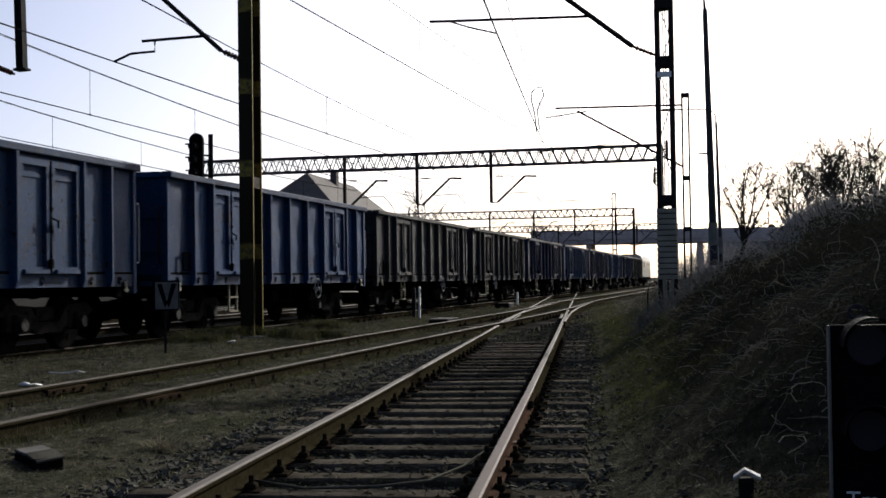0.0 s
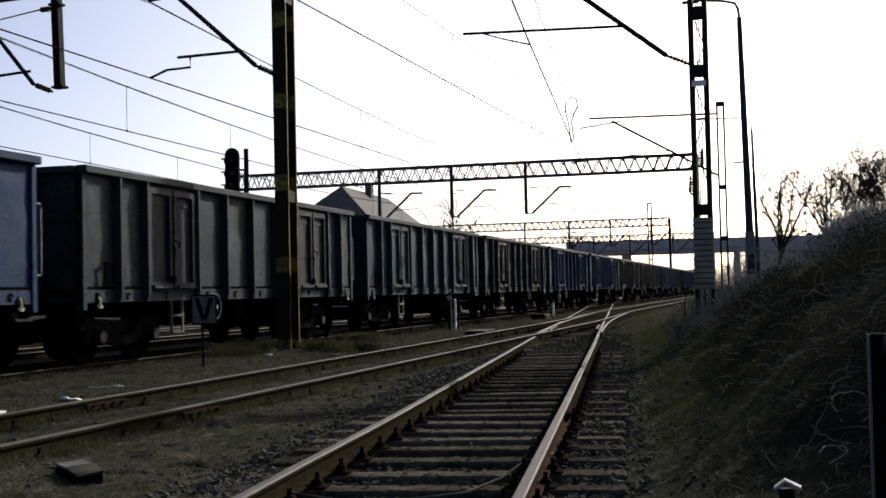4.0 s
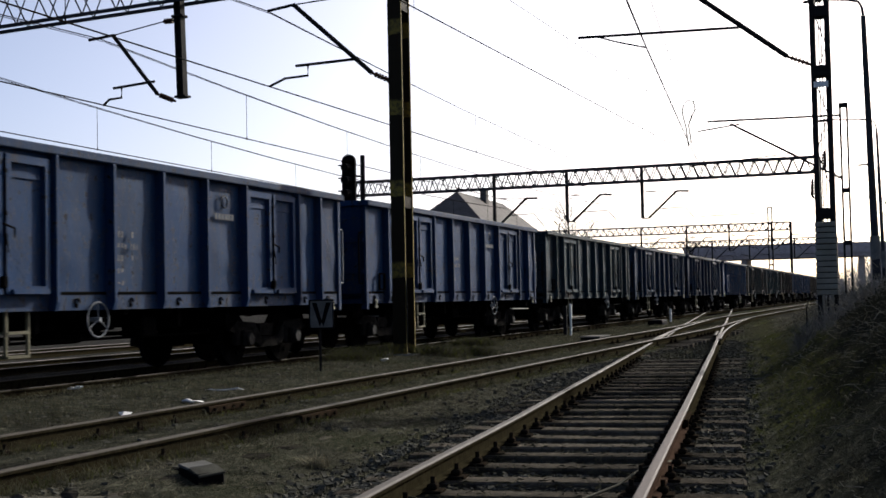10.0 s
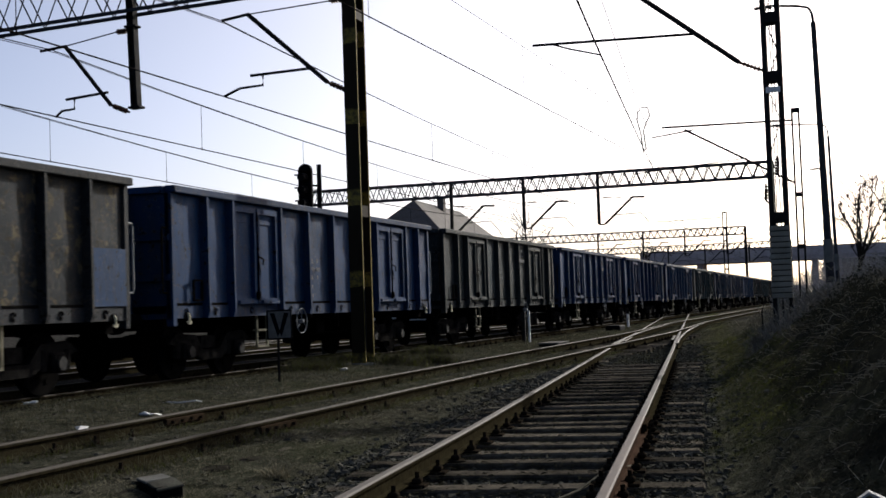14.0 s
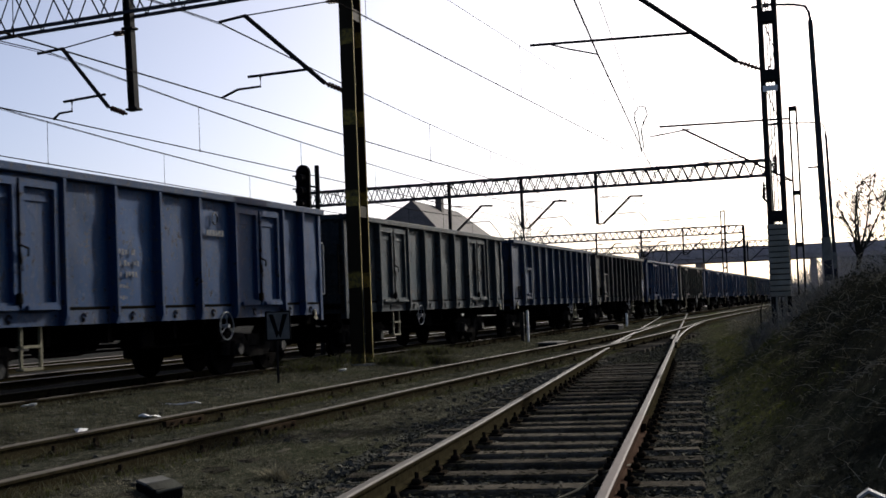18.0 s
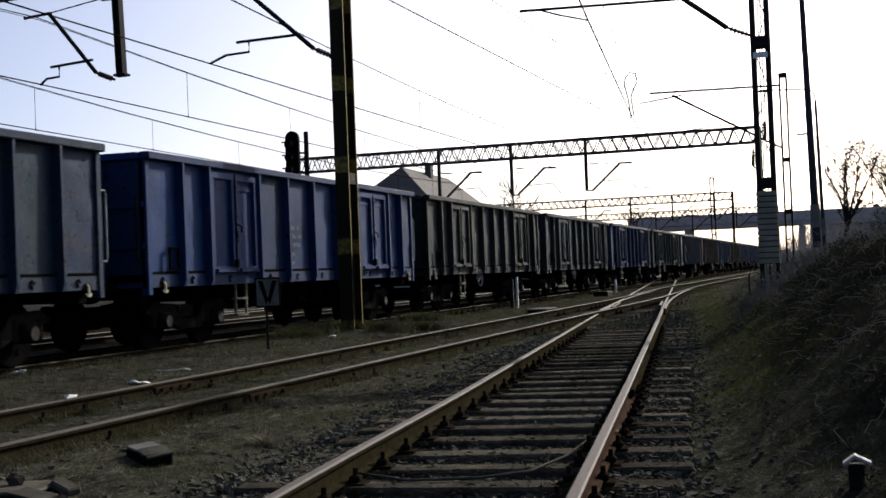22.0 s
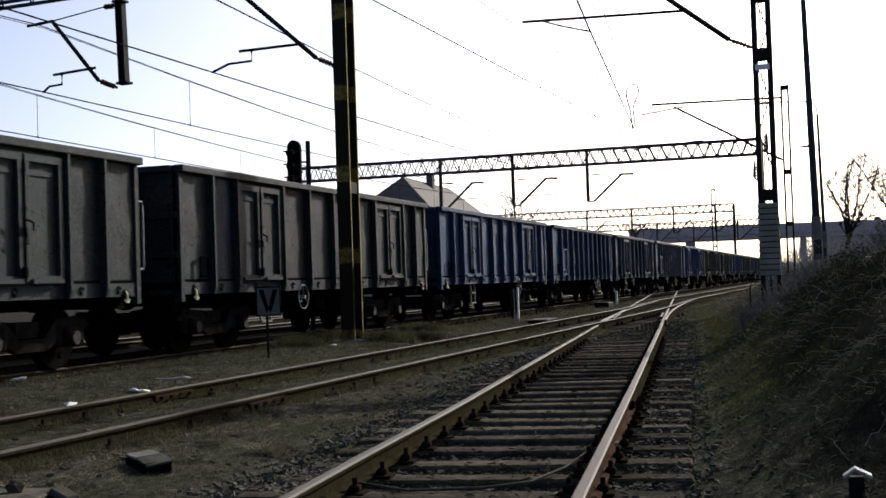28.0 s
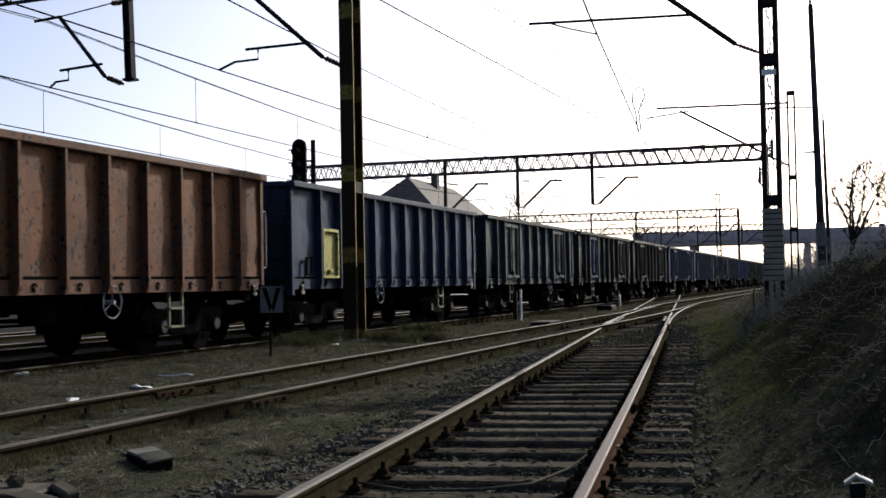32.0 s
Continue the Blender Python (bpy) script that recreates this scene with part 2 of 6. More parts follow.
CONCRETE = grainy("old_concrete", (0.10, 0.098, 0.09), (0.19, 0.185, 0.17), 2.0, 0.9, spec=0.0)
PIT_COVER = grainy("soil_stained_concrete", (0.045, 0.042, 0.034), (0.12, 0.112, 0.09), 5.0, 0.95, spec=0.0)
# stained concrete with a raised albedo that paints in the haze of distance
BRIDGE_C = grainy("stained_bridge_concrete", (0.44, 0.355, 0.33), (0.56, 0.455, 0.42), 0.25, 0.9, fine=2.0, spec=0.0)
PORCELAIN = grainy("brown_porcelain", (0.035, 0.018, 0.012), (0.06, 0.03, 0.02), 5.0, 0.25)
WIRE = grainy("tarnished_copper_wire", (0.012, 0.0115, 0.011), (0.026, 0.023, 0.021), 5.0, 0.8, spec=0.0)
BARK = grainy("dark_bark", (0.018, 0.016, 0.014), (0.05, 0.044, 0.038), 6.0, 0.95, spec=0.0)
TWIG = grainy("dry_twigs", (0.018, 0.017, 0.014), (0.062, 0.057, 0.048), 1.3, 0.95, world=True, spec=0.0)
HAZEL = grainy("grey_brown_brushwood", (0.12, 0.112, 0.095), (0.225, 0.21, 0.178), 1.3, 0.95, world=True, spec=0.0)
# paler brushwood for far thickets: distance haze is put into its colour
HAZY_BRUSH = grainy("pale_grey_brushwood", (0.27, 0.252, 0.24), (0.42, 0.395, 0.375), 0.5, 0.95, world=True, spec=0.0)
YELLOW = grainy("faded_yellow_paint", (0.16, 0.12, 0.03), (0.30, 0.22, 0.055), 9.0, 0.75)
STRAW = grainy("dead_grass", (0.024, 0.024, 0.015), (0.108, 0.104, 0.069), 5.0, 0.95, world=True, thin=0.35, spec=0.0)
PALE_STRAW = grainy("pale_straw", (0.07, 0.064, 0.045), (0.26, 0.236, 0.165), 7.0, 0.95, world=True, thin=0.2, spec=0.0)
GREEN = grainy("spring_grass", (0.026, 0.033, 0.009), (0.085, 0.092, 0.026), 0.8, 0.95, world=True, thin=0.35, spec=0.0)
ROOF = grainy("grey_brown_roof_tiles", (0.07, 0.063, 0.058), (0.12, 0.108, 0.10), 1.0, 0.9, fine=7.0)
BOARDS = grainy("weathered_boards", (0.17, 0.155, 0.12), (0.30, 0.275, 0.22), 3.0, 0.9)
PLASTER = grainy("grey_plaster", (0.25, 0.24, 0.22), (0.36, 0.35, 0.32), 1.0, 0.9)
GLASS = Mat("dark_glass", 0.08).color((0.02, 0.022, 0.025, 1)).m
CREAM = grainy("dull_cream_loco_paint", (0.16, 0.155, 0.13), (0.26, 0.25, 0.215), 2.0, 0.5)
LEGEND = grainy("faded_white_stencil", (0.11, 0.12, 0.13), (0.24, 0.25, 0.26), 12.0, 0.8)
FADED = grainy("nearly_worn_off_stencil", (0.030, 0.036, 0.046), (0.13, 0.135, 0.14), 14.0, 0.8, fine=40.0)
DEAD_TWIG = grainy("bleached_dead_twigs", (0.16, 0.148, 0.115), (0.44, 0.41, 0.33), 3.0, 0.9, world=True, thin=0.35, spec=0.0)
BRAMBLE = grainy("dark_bramble_leaves", (0.012, 0.013, 0.009), (0.046, 0.046, 0.033), 1.2, 0.7, world=True, thin=0.12, spec=0.0)
LENS = Mat("dark_signal_lens", 0.12).color((0.02, 0.02, 0.03, 1)).m


# ---- building blocks ----
def part(name, bm, material, parent=None, label="", smooth=False):
    """Links a bmesh (or a ready mesh) as one mesh object, under a thing or a part."""
    if isinstance(bm, bmesh.types.BMesh):
        me = bpy.data.meshes.new(name)
        if smooth:
            for f in bm.faces:
                f.smooth = True
        bm.to_mesh(me)
        bm.free()
    else:
        me = bm
    if material and not me.materials:
        me.materials.append(material)
    ob = new(name, me)
    if parent:
        ob.parent = parent
    if label:
        ob["label"] = label
    return ob


def box(bm, x0, x1, y0, y1, z0, z1, bevel=0.0):
    vs = [bm.verts.new((x, y, z)) for x in (x0, x1) for y in (y0, y1) for z in (z0, z1)]
    fs = [bm.faces.new([vs[i] for i in q]) for q in ((0, 1, 3, 2), (4, 6, 7, 5), (0, 4, 5, 1), (2, 3, 7, 6), (0, 2, 6, 4), (1, 5, 7, 3))]
    if bevel:
        bmesh.ops.bevel(bm, geom=list({e for f in fs for e in f.edges}), offset=bevel, segments=1, affect="EDGES")
    return bm


def tube(bm, pts, r, n=6, r2=None):
    """A round bar along a line of points, tapering to r2."""
    pts = [Vector(p) for p in pts]
    rings = []
    for i, p in enumerate(pts):
        d = (pts[min(i + 1, len(pts) - 1)] - pts[max(i - 1, 0)]).normalized()
        u = d.cross(Vector((0, 0, 1)) if abs(d.z) < 0.9 else Vector((1, 0, 0))).normalized()
        v = d.cross(u)
        rr = r if r2 is None else r + (r2 - r) * i / (len(pts) - 1)
        rings.append([bm.verts.new(p + rr * (math.cos(2 * math.pi * k / n) * u + math.sin(2 * math.pi * k / n) * v)) for k in range(n)])
    for a, b in zip(rings, rings[1:]):
        for k in range(n):
            bm.faces.new((a[k], a[(k + 1) % n], b[(k + 1) % n], b[k]))
    bm.faces.new(rings[0][::-1])
    bm.faces.new(rings[-1])
    return bm


def disc(bm, c, axis, r, thick, n=20):
    """A flat round plate about an axis ('x', 'y' or 'z')."""
    d = {"x": Vector((1, 0, 0)), "y": Vector((0, 1, 0)), "z": Vector((0, 0, 1))}[axis] * (thick / 2)
    c = Vector(c)
    return tube(bm, [c - d, c + d], r, n)


def extrude_y(bm, profile, y0, y1, x=0.0, z=0.0):
    """A closed profile of (x, z) points drawn out along y."""
    rings = [[bm.verts.new((x + px, y, z + pz)) for px, pz in profile] for y in (y0, y1)]
    n = len(profile)
    for k in range(n):
        bm.faces.new((rings[0][k], rings[0][(k + 1) % n], rings[1][(k + 1) % n], rings[1][k]))
    bm.faces.new(rings[0][::-1])
    bm.faces.new(rings[1])
    return bm


def thing(name, label, category, m=None, group="", kind=""):
    ob = new(name)
    ob.empty_display_size = 0.2
    if m is not None:
        ob.matrix_world = m
    return tagged(ob, label, category, group, kind)


def soup(name, verts, faces, material, label, category, kind="stuff"):
    me = bpy.data.meshes.new(name)
    me.from_pydata(verts, [], faces)
    me.materials.append(material)
    return tagged(new(name, me), label, category, kind=kind)


# ---- the lie of the land ----
TRAIN_X, SIDING_X, THIRD_X, FOURTH_X = -11.83, -6.235, -16.3, -21.0
SLANT = math.tan(radians(6.62))


def smooth01(v):
    v = min(1.0, max(0.0, v))
    return v * v * (3 - 2 * v)


def near_x(y):
    """Centre of the near track, which runs slantwise across the siding."""
    return -3.689 - SLANT * (y - 20) - 0.015 + 0.055 * smooth01((y - 6.5) / 5.0) - 0.025 * smooth01((y - 24) / 12.0)


def siding_x(y):
    """Centre of the siding, which swings over to meet the near track's branch."""
    return SIDING_X - 0.70 * smooth01((y - 38) / 22)


def toe_x(y):
    """Foot of the bank on the right."""
    return -0.82 - 0.110 * (y - 8.7) if y < 34 else -3.6 - 1.9 * smooth01((y - 46) / 26)


def ground_z(x, y):
    z = -0.19 + 0.025 * noise.noise((x * 0.6, y * 0.6, 0)) + 0.012 * noise.noise((x * 2.3, y * 2.3, 3))
    z += 0.10 * smooth01((-4.4 - x) / 0.8 if y < 30 else 0) + 0.11 * smooth01((-7.6 - x) / 1.3)
    z -= 0.17 * smooth01((-10.1 - x) / 0.6)
    if abs(x - near_x(y)) < 1.45 and y < 60:
        z -= 0.035
    u = x - toe_x(y)
    if u > 0:
        h = (2.3 - 0.85 * smooth01((y - 12) / 18)) * (1 - math.exp(-((u / 2.2) ** 1.25)))
        h *= (1 + 0.12 * noise.noise((x * 0.25, y * 0.12, 7))) * (0.42 + 0.58 * smooth01((y - 4.5) / 4.5) if u < 2 else 1.0 if u > 3.5 else 0.42 + 0.58 * max(smooth01((y - 4.5) / 4.5), (u - 2) / 1.5))
        z += h + min(1.0, u) * (0.24 * noise.noise((x * 0.9, y * 0.8, 9)) + 0.10 * noise.noise((x * 2.4, y * 2.1, 5)))
    return z


# ---- ground ----
def build_ground():
    xs = [-900, -400, -200, -110, -70, -48, -36, -28, -24, *np.arange(-21, 8.01, 0.3), 9, 11, 14, 20, 30, 45, 70, 110, 200, 400, 900]
    ys = [-300, -120, -60, -30, -15, -8, *np.arange(-4, 60.01, 0.45), *np.arange(61, 130, 2.5), 135, 150, 180, 220, 300, 420, 600, 900, 1500, 2500]
    verts = [(x, y, ground_z(x, y)) for y in ys for x in xs]
    n = len(xs)
    faces = [(j * n + i, j * n + i + 1, j * n + n + i + 1, j * n + n + i) for j in range(len(ys) - 1) for i in range(n - 1)]
    me = bpy.data.meshes.new("ground")
    me.from_pydata([tuple(map(float, v)) for v in verts], [], faces)
    for f in me.polygons:
        f.use_smooth = True
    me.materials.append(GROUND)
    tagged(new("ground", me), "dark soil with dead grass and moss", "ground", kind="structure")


build_ground()


# ---- tracks ----
RAIL_PROFILE = [(-0.06, -0.15), (0.06, -0.15), (0.06, -0.138), (0.012, -0.122), (0.009, -0.045), (0.034, -0.034), (0.036, -0.008), (0.026, 0.0),
                (-0.026, 0.0), (-0.036, -0.008), (-0.034, -0.034), (-0.009, -0.045), (-0.012, -0.122), (-0.06, -0.138)]


def rail_bmesh(line):
    """A rail along a list of (x, y) points."""
    bm = bmesh.new()
    rings = []
    for i, (x, y) in enumerate(line):
        a, b = line[max(i - 1, 0)], line[min(i + 1, len(line) - 1)]
        d = Vector((b[0] - a[0], b[1] - a[1])).normalized()
        rings.append([bm.verts.new((x + d.y * px, y - d.x * px, pz)) for px, pz in RAIL_PROFILE])
    n = len(RAIL_PROFILE)
    for a, b in zip(rings, rings[1:]):
        for k in range(n):
            bm.faces.new((a[k], a[(k + 1) % n], b[(k + 1) % n], b[k]))
    bm.faces.new(rings[0][::-1])
    bm.faces.new(rings[-1])
    bmesh.ops.recalc_face_normals(bm, faces=bm.faces)
    return bm


def sleeper_mesh(kind, length=2.7):
    bm = bmesh.new()
    box(bm, -length / 2, length / 2, -0.13, 0.13, -0.32, -0.165, 0.018)
    for v in bm.verts:
        v.co += 0.012 * Vector(noise.noise_vector(v.co * 3 + Vector((kind * 7.1, 0, 0))))
    me = bpy.data.meshes.new("sleeper")
    bm.to_mesh(me)
    bm.free()
    me.materials.append(WOOD)
    return me


SLEEPERS = [sleeper_mesh(k) for k in range(4)]


def chair_mesh():
    bm = bmesh.new()
    box(bm, -0.17, 0.17, -0.08, 0.08, -0.168, -0.148, 0.005)
    for s in (-1, 1):
        box(bm, s * 0.10 - 0.035, s * 0.10 + 0.035, -0.045, 0.045, -0.148, -0.105, 0.012)
        tube(bm, [(s * 0.10, 0, -0.105), (s * 0.10, 0, -0.062)], 0.017, 6)
    me = bpy.data.meshes.new("rail_chair")
    bm.to_mesh(me)
    bm.free()
    me.materials.append(RUSTY)
    return me


CHAIR = chair_mesh()
HALF = 1.505 / 2


def track(name, label, centre, y0, y1, material, slanted=False, step=0.6, sleepers_to=0.0, chairs_to=0.0, drop=0.0, z=0.0, joint=None):
    """A track whose centre is centre(y); returns the thing."""
    root = thing(name, label, "track", kind="structure")
    ang = math.atan(SLANT) if slanted else 0.0
    ys = [y0 + min(y1 - y0, 110.0) * i / 90 for i in range(91)] + ([y1] if y1 - y0 > 110 else [])
    for s in (-1, 1):
        line = [(centre(y) + s * HALF * math.cos(ang), y + s * HALF * math.sin(ang)) for y in ys]
        if joint and s > 0:  # an older red rail is joined on here
            jx, jy = centre(joint) + HALF * math.cos(ang), joint + HALF * math.sin(ang)
            near, line = [line[0], (jx, jy - 0.004)], [(jx, jy + 0.004)] + [p for p in line if p[1] > jy]
            part("rail", rail_bmesh(near), RAIL_RED, root, "red rusty steel rail").location.z = z
        part("rail", rail_bmesh(line), material, root, "worn rusty steel rail").location.z = z
    y, k = (9.14 - 40 * step if slanted else y0 + 0.3), 0
    while y < sleepers_to:
        rz = math.degrees(ang) + random.uniform(-1.2, 1.2) + (1.5 if slanted else 0.0)
        ob = part("sleeper", SLEEPERS[k % 4], None, root)
        ob.matrix_world = pose(centre(y) + random.uniform(-0.05, 0.05), y, z + random.uniform(-0.012, 0.004) - drop, 0, random.uniform(-0.4, 0.4), rz)
        if y < chairs_to and (slanted or random.random() < 0.6):
            for s in (-1, 1):
                c = part("rail_chair", CHAIR, None, root)
                c.matrix_world = pose(centre(y) + s * HALF * math.cos(ang), y + s * HALF * math.sin(ang), z, 0, 0, math.degrees(ang))
        y += step * (1.0 if slanted else random.uniform(0.94, 1.06))
        k += 1
    return root


near_track = track("near_track", "worn track on tarred wooden sleepers", near_x, -18.0, 92.0, RAIL_BRIGHT, True, 0.665, 24.5, 24.5, joint=11.85)
siding_track = track("siding_track", "rusty siding track half sunk in soil", siding_x, -18.0, 420.0, RAIL_MID, False, 0.65, 44.0, 40.0, 0.02, 0.06)
main_track = track("main_track", "main track under the goods train", lambda y: TRAIN_X, -40.0, 900.0, RAIL_DULL, False, 0.6, 60.0, 60.0, 0.02, 0.03)


def slip_rails():
    """Curved rails that lead from the near track onto the siding."""
    root = thing("slip_rails", "curved slip rails linking two tracks", "track", kind="structure")
    for s in (-1, 1):
        pts = []
        for k in range(25):
            q = k / 24
            y = 31.0 + 25.0 * q
            x = near_x(31.0) + s * HALF - SLANT * 25.0 * (q - 0.325 * q * q)
            pts.append((x + s * 0.07 * (1 - q), y))
        part("rail", rail_bmesh(pts), RAIL_BRIGHT, root, "curved slip rail").location.z = 0.02
    for s in (-1, 1):
        part("check_rail", rail_bmesh([(near_x(y) - s * (HALF - 0.1), y) for y in (34.0, 36.0, 38.0)]), RAIL_MID, root, "short check rail")


slip_rails()
third_track = track("third_track", "parallel running track behind the train", lambda y: THIRD_X, -40.0, 900.0, RAIL_POLISHED, False, 0.6, 70.0)
fourth_track = track("fourth_track", "outer running track behind the train", lambda y: FOURTH_X, -40.0, 900.0, RAIL_POLISHED, False, 0.6, 70.0)


# ---- overhead line ----
def lattice_beam(parent, x0, x1, y, z0, z1, depth=0.6, panel=0.9, r=0.045):
    """A lattice girder along x, with two faces of zigzag bars."""
    for yy in (y - depth / 2, y + depth / 2):
        for zz in (z0, z1):
            part("chord", box(bmesh.new(), x0, x1, yy - r, yy + r, zz - r, zz + r), GALV, parent)
        bm = bmesh.new()
        n = max(2, round((x1 - x0) / panel) * 2)
        for k in range(n):
            xa, xb = x0 + (x1 - x0) * k / n, x0 + (x1 - x0) * (k + 1) / n
            za, zb = (z0, z1) if k % 2 else (z1, z0)
            if y < 100:
                part("lattice_bar", tube(bmesh.new(), [(xa, yy, za), (xb, yy, zb)], r * 0.55, 4), GALV, parent)
            else:
                tube(bm, [(xa, yy, za), (xb, yy, zb)], r * 0.55, 4)
        if y > 100:
            part("lattice", bm, GALV, parent)["kind"] = "stuff"


def insulator(parent, a, b, r=0.06):
    a, b = Vector(a), Vector(b)
    bm = bmesh.new()
    tube(bm, [a, b], r * 0.45, 8)
    for k in range(5):
        c = a.lerp(b, 0.2 + 0.15 * k)
        d = (b - a).normalized() * 0.012
        tube(bm, [c - d, c + d], r, 10)
    part("insulator", bm, PORCELAIN, parent)


def cantilever(parent, y, root_x, root_z, top, tip, hook_x, contact, arm_z, back=None):
    """A catenary bracket: strut from the mast to the top tube, with a register arm and a steady arm."""
    sx = root_x + (0.45 if top[0] > root_x else -0.45)
    kz = root_z + (top[1] - root_z) * 0.12
    insulator(parent, (root_x, y, root_z), (sx, y, kz))
    part("strut", tube(bmesh.new(), [(sx, y, kz), (top[0], y, top[1])], 0.047, 8), OLD_STEEL, parent)
    if back:
        part("top_tube", tube(bmesh.new(), [(tip[0], y, tip[1]), (top[0], y, top[1])], 0.032, 8), OLD_STEEL, parent)
        part("stay", tube(bmesh.new(), [(top[0], y, top[1]), (back[0] + (tip[0] - back[0]) * 0.13, y, back[1])], 0.014, 6), OLD_STEEL, parent)
        insulator(parent, (back[0] + (tip[0] - back[0]) * 0.13, y, back[1]), (back[0], y, back[1]))
    bm = tube(bmesh.new(), [(arm_z[0], y, arm_z[1]), (hook_x, y, arm_z[2])], 0.03, 6)
    part("register_arm", bm, OLD_STEEL, parent)
    bm = tube(bmesh.new(), [(hook_x + (arm_z[0] - hook_x) * 0.2, y, arm_z[2]), (hook_x + (arm_z[0] - hook_x) * 0.2, y, arm_z[2] - 0.22),
                            (hook_x * 0.6 + contact[0] * 0.4, y, arm_z[2] - 0.24), contact_point(contact, y)], 0.026, 6)
    part("steady_arm", bm, OLD_STEEL, parent)


def contact_point(c, y):
    return (c[0], y, c[1])



PORTAL_Y = 22.9


def plate(x0, x1, y0, y1, z0, z1):
    return box(bmesh.new(), x0, x1, y0, y1, z0, z1)


def build_portal():
    """Near portal: H-section mast beside the main track, lattice girder over the tracks, a hanger and two brackets."""
    y, x = PORTAL_Y, -9.22
    root = thing("portal_mast", "tall steel mast with faded yellow and black bands", "catenary mast", pose(x, y, 0))
    part("footing", box(bmesh.new(), -0.35, 0.35, -0.4, 0.4, -0.5, 0.06, 0.03), CONCRETE, root)
    for s in (-1, 1):
        part("flange", box(bmesh.new(), -0.14, 0.14, s * 0.22 - 0.012, s * 0.22 + 0.012, 0.05, 9.2, 0.003), STRIPED, root)
    part("web", plate(-0.008, 0.008, -0.207, 0.207, 0.05, 9.2), OLD_STEEL, root)
    for s in (-1, 1):
        part("edge_strip", plate(0.141, 0.153, s * 0.22 - 0.014, s * 0.22 + 0.014, 0.06, 9.2), YELLOW, root, "yellow painted flange edge")
    for z in (2.95, 6.9):
        part("batten_plate", plate(0.02, 0.135, -0.205, 0.205, z, z + 0.22), STRIPED, root)
    part("earth_cable", tube(bmesh.new(), [(0.15, -0.22, 1.5), (0.17, -0.24, 0.9), (0.14, -0.2, 0.1)], 0.012, 5), OLD_STEEL, root)
    girder = thing("portal_girder", "weathered lattice girder spanning the tracks", "gantry", pose(0, 0, 0))
    lattice_beam(girder, -25.0, x + 0.1, y, 7.51, 8.41, 0.42, 0.9, 0.034)
    girder.matrix_world = Matrix.Translation((-17.4, 0, 7.51)) @ pose(0, 0, 0, 0, -1.8, 0) @ Matrix.Translation((17.4, 0, -7.51))  # it rises towards the mast
    far = thing("catenary_mast", "dark lattice mast at the portal's far end", "catenary mast")
    lattice_mast(far, -24.9, y, 0.30, 0.30, -0.2, 7.5, OLD_STEEL)
    hx = -14.3
    hanger = part("hanger", box(bmesh.new(), hx - 0.075, hx - 0.04, y - 0.09, y + 0.09, 5.45, 8.4), OLD_STEEL, girder)
    part("hanger", box(bmesh.new(), hx + 0.055, hx + 0.09, y - 0.09, y + 0.09, 5.45, 8.4), OLD_STEEL, girder)
    part("web", plate(hx - 0.04, hx + 0.055, y - 0.012, y + 0.012, 5.45, 8.3), OLD_STEEL, girder)
    for z in (5.44, 7.18):
        part("collar", box(bmesh.new(), hx - 0.13, hx + 0.15, y - 0.12, y + 0.12, z, z + 0.05, 0.01), OLD_STEEL, girder)
    for k in range(9):
        part("batten", plate(hx - 0.04, hx + 0.055, y - 0.07, y + 0.07, 5.47 + k * 0.34, 5.53 + k * 0.34), OLD_STEEL, girder)
    bracket = thing("catenary_bracket", "dark steel catenary bracket with brown insulators", "bracket", group="catenary brackets")
    cantilever(bracket, y, hx - 0.1, 5.48, (-15.97, 7.05), (-16.6, 7.0), -15.97, (-16.24, 5.52), (-14.92, 5.95, 5.88), (hx - 0.1, 7.23))
    bracket = thing("catenary_bracket", "dark steel catenary bracket with brown insulators", "bracket", group="catenary brackets")
    cantilever(bracket, y, x - 0.14, 5.5, (-11.55, 7.28), (-12.15, 7.21), -11.52, (-12.14, 5.62), (-10.13, 6.03, 6.0), (x - 0.14, 7.36))


def lattice_mast(root, x, y, w0, w1, z0, z1, mat, d=0.34, step=0.5):
    """Two channels laced with flat bars, tapering from w0 to w1."""
    for s in (-1, 1):
        for q in (-1, 1):
            part("post", tube(bmesh.new(), [(x + s * w0 / 2, y + q * d / 2, z0), (x + s * w1 / 2, y + q * d / 2, z1)], 0.04, 4), mat, root)
    bm = bmesh.new()
    n = max(2, round((z1 - z0) / step))
    for k in range(n):
        za, zb = z0 + (z1 - z0) * k / n, z0 + (z1 - z0) * (k + 1) / n
        wa, wb = w0 + (w1 - w0) * k / n, w0 + (w1 - w0) * (k + 1) / n
        s = 1 if k % 2 else -1
        for q in (-1, 1):
            part("lacing_bar", tube(bmesh.new(), [(x - s * wa / 2, y + q * d / 2, za), (x + s * wb / 2, y + q * d / 2, zb)], 0.016, 4), mat, root)


